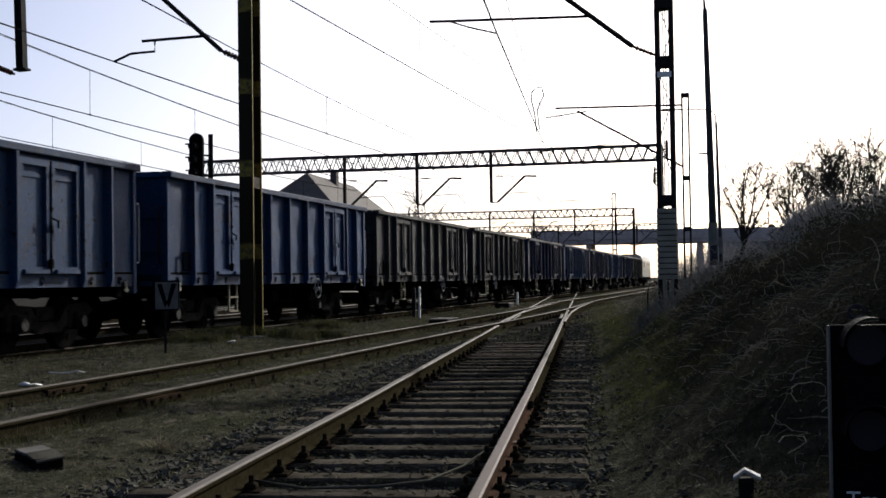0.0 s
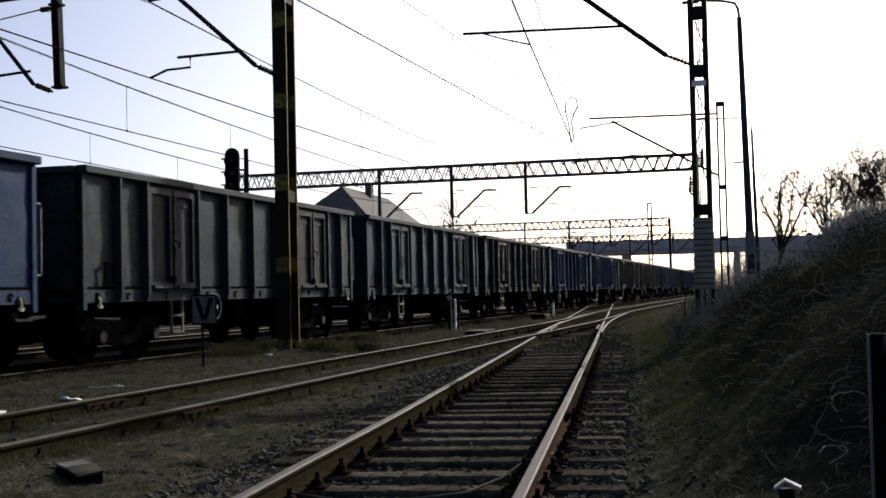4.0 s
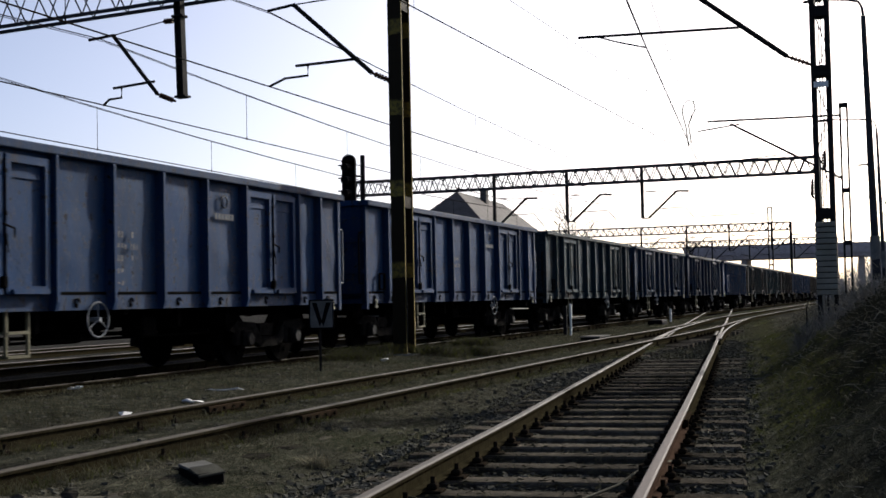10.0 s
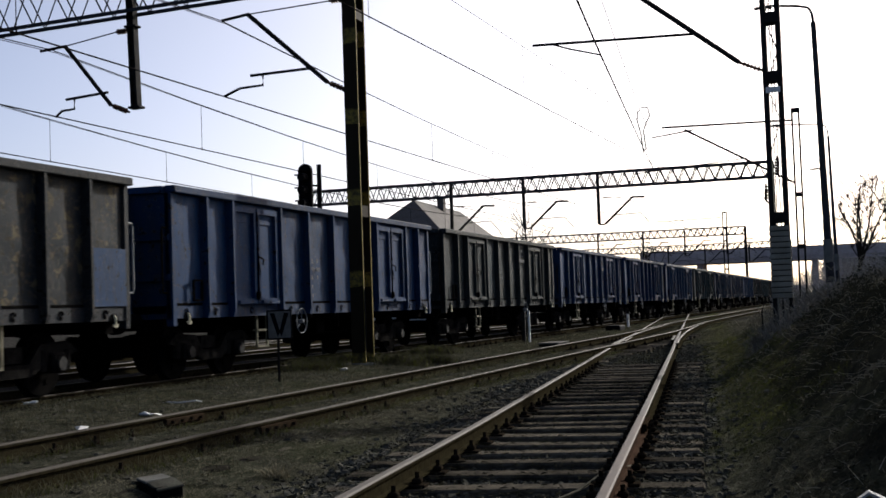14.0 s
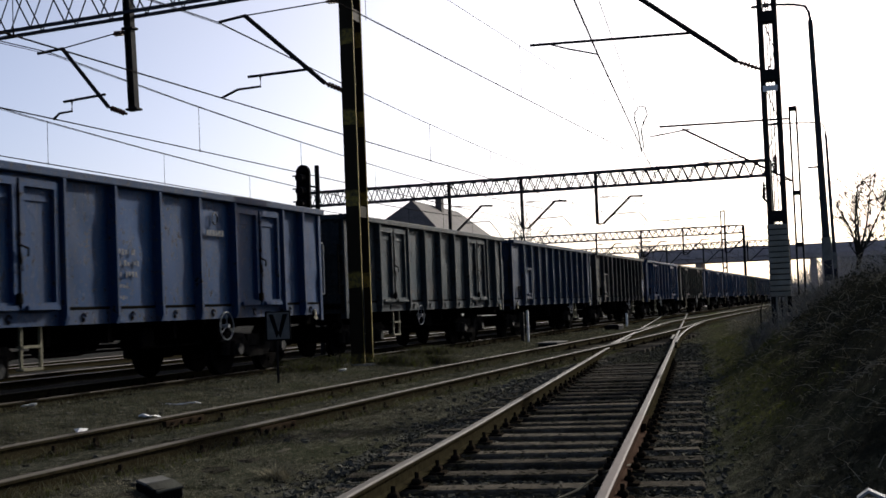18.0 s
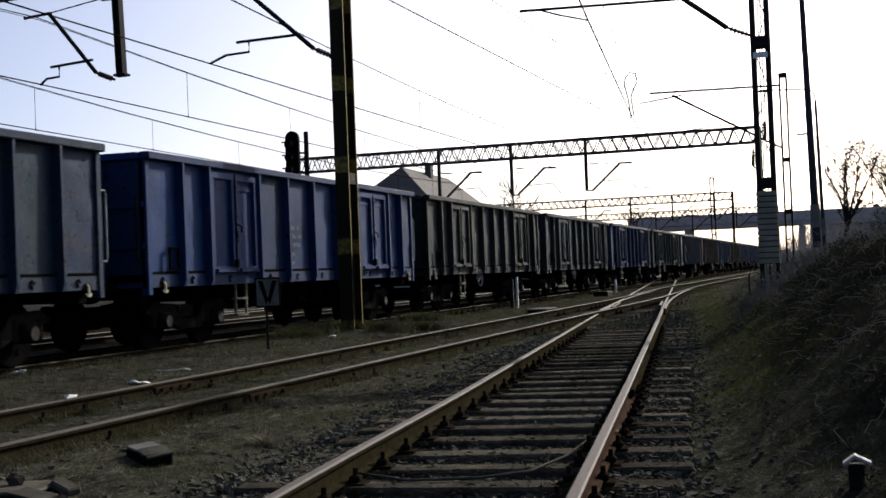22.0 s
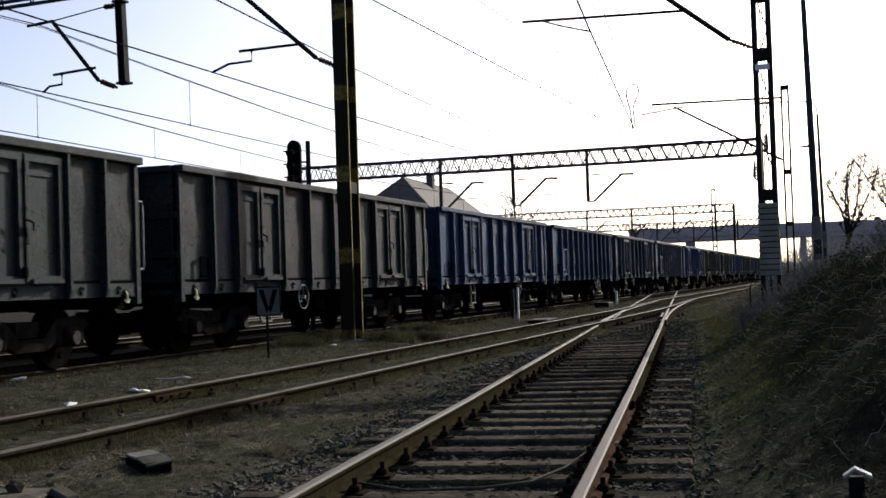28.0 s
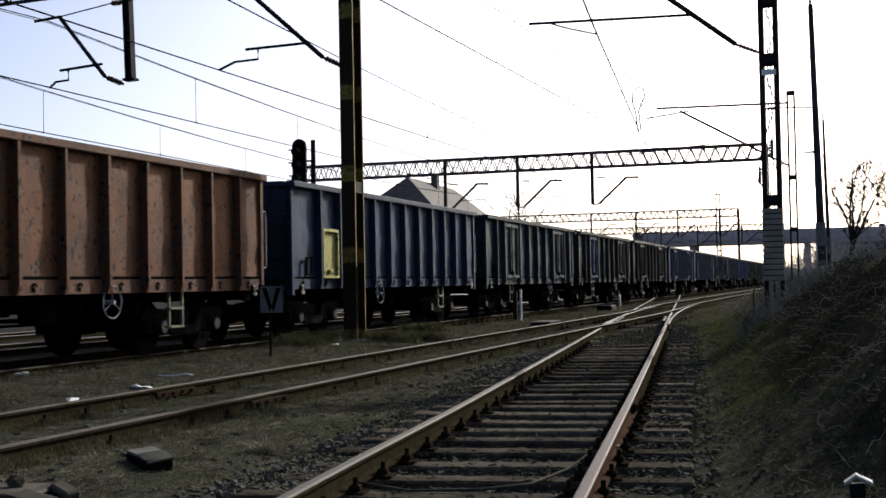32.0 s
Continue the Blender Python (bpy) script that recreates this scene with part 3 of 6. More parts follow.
def build_right_mast():
    y, x = 22.0, -1.09
    root = thing("lattice_mast", "slender lattice catenary mast on a boarded concrete foot", "catenary mast")
    for s in (-1, 1):
        part("post", box(bmesh.new(), x + s * 0.12 - 0.045, x + s * 0.12 + 0.045, y - 0.12, y + 0.12, 0.3, 9.5, 0.006), OLD_STEEL, root)
    for k in range(11):
        q = 1 if k % 2 else -1
        part("lacing_bar", tube(bmesh.new(), [(x - q * 0.1, y - 0.12, 2.9 + k * 0.6), (x + q * 0.1, y - 0.12, 3.5 + k * 0.6)], 0.009, 4), OLD_STEEL, root)
    for dx in (-0.035, 0.03):
        part("tension_rod", tube(bmesh.new(), [(x + dx, y, 2.2), (x + dx * 0.5, y, 6.6)], 0.010, 5), OLD_STEEL, root)
    insulator(root, (x + 0.01, y - 0.05, 3.18), (x + 0.01, y - 0.05, 3.5), 0.045)
    for z in (2.35, 4.78, 5.8):
        part("batten_plate", box(bmesh.new(), x - 0.15, x + 0.15, y - 0.15, y + 0.15, z, z + 0.18), OLD_STEEL, root)
    part("number_plate", plate(x - 0.12, x + 0.12, y - 0.175, y - 0.165, 4.58, 4.68), WHITE, root)
    part("foot", box(bmesh.new(), x - 0.15, x + 0.15, y - 0.15, y + 0.15, 1.05, 2.28, 0.01), OLD_STEEL, root, "dark box behind the slats")
    for k in range(13):
        part("board", box(bmesh.new(), x - 0.175, x + 0.175, y - 0.2, y - 0.165, 1.06 + k * 0.096, 1.06 + k * 0.096 + 0.08, 0.008), BOARDS, root)
    for k in range(5):
        part("leg", box(bmesh.new(), x - 0.165 + k * 0.076, x - 0.13 + k * 0.076, y - 0.19, y - 0.165, 0.2, 1.06, 0.004), BOARDS if k % 2 else OLD_STEEL, root)
    hoop = thing("cable_hoop", "dark steel hoop beside the mast foot", "hoop")
    part("hoop", tube(bmesh.new(), [(-1.42, 21.5, 0.3), (-1.42, 21.5, 0.85), (-1.38, 21.5, 0.98), (-1.28, 21.5, 1.02), (-1.19, 21.5, 0.95), (-1.16, 21.5, 0.8), (-1.16, 21.5, 0.3)], 0.014, 6), OLD_STEEL, hoop)
    part("hook", tube(bmesh.new(), [(x - 0.14, y, 2.95), (x - 0.22, y, 2.9), (x - 0.23, y, 2.78), (x - 0.17, y, 2.7)], 0.02, 6), OLD_STEEL, root)
    insulator(root, (x - 0.2, y, 2.72), (x - 0.2, y, 3.05), 0.035)
    b = thing("catenary_bracket", "dark steel catenary bracket over the near track", "bracket", group="catenary brackets")
    insulator(b, (x - 0.15, y, 5.0), (x - 0.55, y, 5.18), 0.055)
    part("strut", tube(bmesh.new(), [(x - 0.55, y, 5.18), (-3.9, y, 6.98)], 0.045, 8), OLD_STEEL, b)
    part("register_arm", tube(bmesh.new(), [(-2.38, y, 5.76), (-5.32, y, 5.84)], 0.026, 6), OLD_STEEL, b)
    part("steady_arm", tube(bmesh.new(), [(-5.0, y, 5.84), (-4.6, y, 5.7), (-4.07, y, 5.55)], 0.016, 6), OLD_STEEL, b)
    part("top_tube", tube(bmesh.new(), [(-1.2, y, 7.4), (-4.3, y, 7.0)], 0.02, 6), OLD_STEEL, b)


def build_twin_mast():
    y = 33.4
    root = thing("twin_post_mast", "narrow mast of two steel posts", "catenary mast")
    for xx_ in (-1.22, -1.05):
        part("post", plate(xx_ - 0.025, xx_ + 0.025, y - 0.05, y + 0.05, 0.8, 5.95), OLD_STEEL, root)
    for z in (2.3, 3.65, 5.85):
        part("batten_plate", plate(-1.24, -1.03, y - 0.06, y + 0.06, z, z + 0.12), OLD_STEEL, root)
    b = thing("catenary_bracket", "dark steel catenary bracket over the near track", "bracket", group="catenary brackets")
    part("top_tube", tube(bmesh.new(), [(-1.23, y, 5.66), (-4.6, y, 5.72)], 0.03, 6), OLD_STEEL, b)
    part("strut", tube(bmesh.new(), [(-1.39, y, 4.11), (-4.0, y, 5.62)], 0.033, 6), OLD_STEEL, b)
    insulator(b, (-1.23, y, 4.02), (-1.5, y, 4.18), 0.05)
    part("steady_arm", tube(bmesh.new(), [(-3.75, y, 5.6), (-4.87, y, 5.47)], 0.02, 6), OLD_STEEL, b)
    part("stay", tube(bmesh.new(), [(-2.4, y, 4.75), (-5.4, y, 4.52)], 0.014, 6), OLD_STEEL, b)


def build_gantry(y, x0, x1, z0, z1, hangers, group):
    """A far gantry: lattice girder on two legs with hangers and brackets."""
    root = thing("gantry", "grey lattice gantry across the yard", "gantry", group=group)
    lattice_beam(root, x0, x1, y, z0, z1, 0.7, 0.8, 0.07)
    for x in (x0, x1):
        part("leg", box(bmesh.new(), x - 0.15, x + 0.15, y - 0.15, y + 0.15, -0.4 if x < -8 else 0.3, z1), OLD_STEEL, root)
    for hx in hangers:
        part("hanger", plate(hx - 0.10, hx + 0.10, y - 0.1, y + 0.1, 6.25, z1), OLD_STEEL, root)
        b = thing("catenary_bracket", "dark steel catenary bracket hung from the gantry", "bracket", group="catenary brackets")
        insulator(b, (hx, y, 6.25), (hx + 0.4, y, 6.26), 0.07)
        part("strut", tube(bmesh.new(), [(hx + 0.4, y, 6.26), (hx + 2.3, y, 7.98), (hx + 3.1, y, 7.95)], 0.085, 6), OLD_STEEL, b)
        part("stay", tube(bmesh.new(), [(hx, y, 8.05), (hx + 2.3, y, 7.98)], 0.02, 5), OLD_STEEL, b)
        insulator(b, (hx + 0.3, y, 8.04), (hx + 0.9, y, 8.02), 0.08)
        part("register_arm", tube(bmesh.new(), [(hx + 1.1, y, 6.85), (hx + 2.8, y, 6.9), (hx + 3.4, y, 6.2)], 0.035, 5), OLD_STEEL, b)


build_portal()
build_right_mast()
build_twin_mast()
build_gantry(82.0, -37.0, -4.4, 8.75, 9.72, (-26.05, -20.87, -15.72), "gantries")
build_gantry(150.0, -44.0, -11.4, 8.5, 9.4, (-29.0, -23.5, -18.5, -13.6), "gantries")
build_gantry(190.0, -44.0, -8.0, 8.3, 9.2, (-26.0, -20.5, -14.0), "gantries")


def build_far_mast():
    """A twin-post mast far along the yard with a bracket over the tracks."""
    y = 120.0
    root = thing("twin_post_mast", "far narrow mast of two steel posts", "catenary mast")
    for x in (-11.16, -10.8):
        part("post", plate(x - 0.06, x + 0.06, y - 0.06, y + 0.06, -0.3, 9.2), OLD_STEEL, root)
    for z in (3.7, 6.4, 9.1):
        part("batten_plate", plate(-11.2, -10.76, y - 0.07, y + 0.07, z, z + 0.15), OLD_STEEL, root)
    b = thing("catenary_bracket", "dark steel catenary bracket on a far mast", "bracket", group="catenary brackets")
    part("top_tube", tube(bmesh.new(), [(-11.2, y, 8.7), (-17.5, y, 8.6)], 0.045, 6), OLD_STEEL, b)
    part("strut", tube(bmesh.new(), [(-11.2, y, 6.2), (-16.2, y, 8.6)], 0.045, 6), OLD_STEEL, b)


build_far_mast()


def wires():
    """Contact wires, carrying wires and droppers over each electrified track."""
    def sag(a, b, dip, n=10):
        return [tuple(a[i] + (b[i] - a[i]) * k / n - (dip * 4 * (k / n) * (1 - k / n) if i == 2 else 0) for i in range(3)) for k in range(n + 1)]

    spans = {
        "main": ([(-12.8, -37), (-12.14, 22.9), (-11.5, 82), (-11.6, 150), (-11.9, 190), (-11.8, 420)], 5.62, 7.2),
        "third": ([(-16.9, -37), (-16.3, 22.9), (-16.5, 82), (-16.3, 150), (-16.6, 190), (-16.3, 420)], 5.55, 7.0),
        "fourth": ([(-21.2, -37), (-20.9, 22.9), (-22.7, 82), (-21.0, 150), (-21.2, 190), (-21.0, 420)], 5.55, 7.0),
    }
    for name, (pts, zc, zm) in spans.items():
        root = thing("catenary_wire", "thin dark overhead wire with droppers", "wire", group="overhead wires")
        for (xa, ya), (xb, yb) in zip(pts, pts[1:]):
            part("contact_wire", tube(bmesh.new(), [(xa, ya, zc), (xb, yb, zc)], 0.015, 4), WIRE, root)
            part("carrying_wire", tube(bmesh.new(), sag((xa, ya, zm), (xb, yb, zm), 0.65), 0.012, 4), WIRE, root)
            part("carrying_wire", tube(bmesh.new(), sag((xa + 0.09, ya, zm - 0.07), (xb + 0.09, yb, zm - 0.07), 0.62), 0.008, 4), WIRE, root)
            n = max(4, int((yb - ya) / 6.5))
            for k in range(1, n if yb < 160 else 1):
                q = k / n
                x, y = xa + (xb - xa) * q, ya + (yb - ya) * q
                bm = tube(bmesh.new(), [(x, y, zc - 0.02), (x, y, zm - 2.6 * q * (1 - q))], 0.0095, 3)
                tube(bm, [(x, y, zc - 0.03), (x, y, zc + 0.05)], 0.018, 4)
                part("dropper", bm, WIRE, root)
    root = thing("catenary_wire", "overhead wire of the near track with a loose loop", "wire", group="overhead wires")
    part("contact_wire", tube(bmesh.new(), [(1.6, -30, 5.55), (-4.07, 22, 5.55), (-5.28, 33.6, 5.55), (-10.5, 82, 6.3)], 0.016, 4), WIRE, root)
    part("carrying_wire", tube(bmesh.new(), [(1.6, -30, 6.7), (-4.0, 22, 6.5), (-5.28, 33.6, 6.52), (-10.5, 82, 7.6)], 0.008, 4), WIRE, root)
    part("loop", tube(bmesh.new(), [(-4.75, 31.0, 4.79), (-4.8, 31.0, 5.29), (-4.88, 31.0, 5.63), (-4.86, 31.0, 5.82), (-4.75, 31.0, 5.95), (-4.6, 31.0, 5.92), (-4.56, 31.0, 5.72), (-4.66, 31.0, 5.53), (-4.73, 31.0, 5.35), (-4.68, 31.0, 4.86)], 0.017, 4), WIRE, root)
    root = thing("catenary_wire", "overhead wire of the siding with droppers", "wire", group="overhead wires")
    part("contact_wire", tube(bmesh.new(), [(-8.5, -30, 5.6), (-6.83, 17.3, 5.6), (-5.98, 41.2, 5.6), (-4.8, 76, 5.7)], 0.012, 4), WIRE, root)
    part("carrying_wire", tube(bmesh.new(), [(-8.5, -30, 6.9), (-6.75, 19, 6.7), (-6.2, 35, 6.72), (-4.8, 76, 7.4)], 0.007, 4), WIRE, root)
    for y in (17.6, 26.0, 34.0, 42.0):
        x = -6.83 + 0.0356 * (y - 17.3)
        part("dropper", tube(bmesh.new(), [(x, y, 5.55), (x, y, 6.72)], 0.005, 3), WIRE, root)


wires()


# ---- the goods train ----
LENGTH, PITCH, SIDE = 12.8, 14.04, 1.5  # body, over buffers, half width
POSTS_A = [0, 1.04, 1.95, 3.89, 5.15, 6.4, 7.65, 8.91, 10.85, 11.76, 12.8]
POSTS_B = [0, 1.28, 2.33, 3.36, 4.4, 5.44, 6.48, 7.54, 8.6, 9.64, 10.66, 11.7, 12.8]
Z_SILL, Z_FLOOR, Z_RIM, Z_TOP = 1.03, 1.25, 3.06, 3.18
CACHE = {}
AXLES = []
WHEEL_AT = {30: 5.1, 17: 8.6, 14: 8.75, 26: 4.9, 12: 4.7, 29: 4.75, 22: 8.0, 37: 7.7}


def cached(key, build, material):
    if key not in CACHE:
        bm = build()
        me = bpy.data.meshes.new(key.split("/")[0])
        bm.to_mesh(me)
        bm.free()
        me.materials.append(material)
        CACHE[key] = me
    return CACHE[key]


def dented_panel(w, h, seed, depth=0.03):
    """A sheet-metal panel from (0, 0) to (w, h) in y and z, pushed about by cargo."""
    bm = bmesh.new()
    nx, nz = 9, 15
    rows = []
    for sx in (0.0, -0.02):
        g = []
        for j in range(nz + 1):
            for i in range(nx + 1):
                u, v = i / nx, j / nz
                soft = min(1, 5 * min(u, 1 - u)) * min(1, 6 * min(v, 1 - v))
                d = depth * soft * (noise.noise((u * 1.6 + seed * 5.3, v * 3.1, seed)) + 0.55 * noise.noise((u * 3.6, v * 6 + seed * 3, 2)) + 0.3 * noise.noise((u * 7.5, v * 13 + seed, 5)) + 0.2)
                g.append(bm.verts.new((sx + d, u * w, v * h)))
        rows.append(g)
    m = nx + 1
    for g, flip in ((rows[0], False), (rows[1], True)):
        for j in range(nz):
            for i in range(nx):
                q = [g[j * m + i], g[j * m + i + 1], g[j * m + m + i + 1], g[j * m + m + i]]
                f = bm.faces.new(q[::-1] if flip else q)
                f.smooth = True
    return bm


def rib():
    """A pressed hat-section post, proud of the side and wider at its foot."""
    bm = bmesh.new()
    prof = [(-0.034, 0.0), (-0.026, 0.15), (0.026, 0.15), (0.034, 0.0)]
    zs = [(Z_SILL, 0.75, 1.3), (Z_SILL + 0.12, 1.0, 1.15), (Z_RIM, 0.95, 1.0)]
    rings = [[bm.verts.new((px * k, py * wd, z)) for py, px in prof] for z, k, wd in zs]
    for a, b in zip(rings, rings[1:]):
        for i in range(3):
            bm.faces.new((a[i], a[i + 1], b[i + 1], b[i]))
    bm.faces.new(rings[0])
    bm.faces.new(rings[-1][::-1])
    bmesh.ops.recalc_face_normals(bm, faces=bm.faces)
    return bm


def door_leaf(w, h):
    """A swinging door leaf: frame, recessed sheet, hinge bar."""
    bm = bmesh.new()
    box(bm, -0.01, 0.03, 0.0, w, 0.0, h)
    for y0, y1, z0, z1 in ((0, 0.09, 0, h), (w - 0.09, w, 0, h), (0.09, w - 0.09, 0, 0.1), (0.09, w - 0.09, h - 0.1, h)):
        box(bm, 0.03, 0.10, y0, y1, z0, z1)
    box(bm, 0.10, 0.15, 0.08, w - 0.08, 0.0, 0.06)
    box(bm, 0.03, 0.05, 0.12, w - 0.12, h - 0.28, h - 0.22)
    return bm


def door_lock(h):
    bm = bmesh.new()
    tube(bm, [(0.11, 0, 0.05), (0.11, 0, h - 0.05)], 0.012, 6)
    for z in (0.2, h * 0.42, h * 0.58, h - 0.2):
        box(bm, 0.09, 0.13, -0.028, 0.028, z - 0.025, z + 0.025, 0.008)
    box(bm, 0.10, 0.17, -0.10, -0.02, 0.08, 0.22, 0.012)
    tube(bm, [(0.15, -0.09, h * 0.5), (0.17, 0.10, h * 0.47), (0.16, 0.11, h * 0.41)], 0.016, 5)
    tube(bm, [(0.12, 0.0, h * 0.42), (0.16, -0.03, h * 0.36), (0.13, 0.03, h * 0.3)], 0.012, 5)
    return bm


def hatch():
    bm = bmesh.new()
    box(bm, 0.0, 0.04, 0.0, 0.72, 0.0, 0.92)
    for y0, y1, z0, z1 in ((-0.05, 0.0, -0.05, 0.98), (0.72, 0.77, -0.05, 0.98), (0, 0.72, 0.92, 0.98), (0, 0.72, -0.05, 0)):
        box(bm, 0.0, 0.11, y0, y1, z0, z1)
    box(bm, 0.04, 0.12, 0.26, 0.46, 0.04, 0.13, 0.02)
    return bm


def bogie_frame():
    bm = bmesh.new()
    for s in (-1, 1):
        x = s * 1.02
        extrude_pts = [(-1.45, 0.62), (-1.2, 0.78), (-0.55, 0.74), (-0.3, 0.48), (0.3, 0.48), (0.55, 0.74), (1.2, 0.78), (1.45, 0.62), (1.2, 0.56), (0.75, 0.5), (0.35, 0.3), (-0.35, 0.3), (-0.75, 0.5), (-1.2, 0.56)]
        a = [bm.verts.new((x - 0.05, y, z)) for y, z in extrude_pts]
        b = [bm.verts.new((x + 0.05, y, z)) for y, z in extrude_pts]
        n = len(a)
        for k in range(n):
            bm.faces.new((a[k], a[(k + 1) % n], b[(k + 1) % n], b[k]))
        bm.faces.new(a[::-1])
        bm.faces.new(b)
        for y in (-0.9, 0.9):
            box(bm, x - 0.11, x + 0.13, y - 0.16, y + 0.16, 0.33, 0.62, 0.03)
            for d in (-0.27, 0.27):
                tube(bm, [(x, y + d, 0.36), (x, y + d, 0.66)], 0.085, 8)
            disc(bm, (x + s * 0.12, y, 0.46), "x", 0.12, 0.05, 12)
    box(bm, -1.0, 1.0, -0.25, 0.25, 0.5, 0.72)
    bmesh.ops.recalc_face_normals(bm, faces=bm.faces)
    return bm


def wheelset():
    """Two wheels with flanges and hub bolts on one axle."""
    bm = bmesh.new()
    for s in (-1, 1):
        disc(bm, (s * 0.78, 0, 0), "x", 0.46, 0.10, 24)
        disc(bm, (s * 0.72, 0, 0), "x", 0.49, 0.03, 24)
        disc(bm, (s * 0.82, 0, 0), "x", 0.13, 0.12, 12)
        for k in range(4):
            q = math.pi / 2 * k + 0.4
            disc(bm, (s * 0.835, 0.27 * math.cos(q), 0.27 * math.sin(q)), "x", 0.05, 0.03, 8)
    tube(bm, [(-0.8, 0, 0), (0.8, 0, 0)], 0.08, 10)
    return bm


def buffer_bm():
    bm = bmesh.new()
    tube(bm, [(0, 0, 0), (0, -0.36, 0)], 0.11, 10)
    tube(bm, [(0, -0.36, 0), (0, -0.58, 0)], 0.075, 8)
    disc(bm, (0, -0.6, 0), "y", 0.22, 0.04, 16)
    return bm


def handwheel():
    bm = bmesh.new()
    n = 20
    ring = [(0.0, 0.24 * math.cos(2 * math.pi * k / n), 0.24 * math.sin(2 * math.pi * k / n)) for k in range(n + 1)]
    tube(bm, ring, 0.012, 6)
    for k in range(3):
        q = math.pi / 2 + k * math.pi * 2 / 3
        tube(bm, [(0, 0, 0), (0, 0.24 * math.cos(q), 0.24 * math.sin(q))], 0.011, 4)
    tube(bm, [(-0.12, 0, 0), (0.04, 0, 0)], 0.035, 8)
    return bm


def step_bm():
    bm = bmesh.new()
    for y in (0.0, 0.42):
        box(bm, -0.02, 0.02, y - 0.02, y + 0.02, 0.45, 1.05)
    for z in (0.45, 0.75):
        box(bm, -0.08, 0.04, 0, 0.42, z, z + 0.035)
    return bm


def handrail(h):
    return tube(bmesh.new(), [(0, 0, 0), (0, -0.14, 0.0), (0, -0.16, 0.05), (0, -0.16, h - 0.05), (0, -0.14, h), (0, 0, h)], 0.018, 6)


def tie_hook():
    """An anchor-shaped hook on a short shank."""
    bm = tube(bmesh.new(), [(0.0, 0, 0.15), (0.035, 0, 0.09), (0.04, 0, -0.06)], 0.024, 6)
    tube(bm, [(0.035, -0.085, -0.02), (0.045, -0.05, -0.062), (0.045, 0.0, -0.075), (0.045, 0.05, -0.062), (0.035, 0.085, -0.02)], 0.017, 5)
    for v in bm.verts:
        v.co *= 0.8
    return bm


def hook_recess():
    """A dark rounded notch in the sill behind the hook."""
    bm = bmesh.new()
    rim = [(0.12 * math.cos(math.pi * k / 10), 0.11 * math.sin(math.pi * k / 10)) for k in range(11)]
    a, b = [[bm.verts.new((x, y, z)) for y, z in rim] for x in (0.0, 0.008)]
    bm.faces.new(b)
    for k in range(10):
        bm.faces.new((a[k], a[k + 1], b[k + 1], b[k]))
    bmesh.ops.recalc_face_normals(bm, faces=bm.faces)
    return bm


def lashing_ring():
    n = 10
    bm = tube(bmesh.new(), [(0.006, 0.05 * math.cos(2 * math.pi * k / n), 0.05 * math.sin(2 * math.pi * k / n)) for k in range(8)], 0.011, 4)
    return disc(bm, (0.0, 0.0, -0.045), "x", 0.03, 0.012, 8)


def end_wall():
    return box(bmesh.new(), -SIDE, SIDE, 0.0, 0.03, Z_SILL, Z_RIM)


def stencil(kind):
    """Illegible stencilled lines and a plain mark, as thin bars."""
    bm = bmesh.new()
    rng = random.Random(kind)
    if kind >= 10:
        n = 12
        for k in range(n):
            a0, a1 = 2 * math.pi * k / n, 2 * math.pi * (k + 0.8) / n
            tube(bm, [(0, 0.10 * math.cos(a0), 0.3 + 0.10 * math.sin(a0)), (0, 0.10 * math.cos(a1), 0.3 + 0.10 * math.sin(a1))], 0.016, 3)
        if kind == 10:
            return bm
        bm.clear()
        y = -0.3
        while y < 0.3:
            w = rng.uniform(0.05, 0.09)
            box(bm, -0.002, 0.003, y, y + w, 0.0, 0.10)
            y += w + 0.03
        return bm
    for row, (y1, h) in enumerate(((0.5, 0.09), (0.62, 0.09), (0.56, 0.09), (0.24, 0.07), (0.24, 0.07))):
        y = 0.0
        while y < y1:
            w = rng.uniform(0.03, 0.07)
            if rng.random() < 0.8:
                cut = rng.uniform(0.0, 0.35) * h
                box(bm, -0.002, 0.003, y, y + w * 0.8, -row * 0.17 + (cut if rng.random() < 0.5 else 0), h - row * 0.17 - (cut if rng.random() < 0.5 else 0))
            y += w + 0.025
    return bm


# colours of the sheet metal: red, green, blue, wear
BLUE, NAVY, SKY_B, SLATE, TEAL, GREY, BROWN, OLIVE, RUST = (
    (0.009, 0.037, 0.092, 0.3), (0.008, 0.018, 0.05, 0.35), (0.019, 0.046, 0.095, 0.35), (0.018, 0.037, 0.068, 0.45), (0.016, 0.037, 0.044, 0.55),
    (0.024, 0.036, 0.0375, 0.65), (0.022, 0.0235, 0.0232, 0.65), (0.0205, 0.0265, 0.0235, 0.55), (0.150, 0.058, 0.020, 0.55))
VIVID = (0.007, 0.036, 0.118, 0.25)
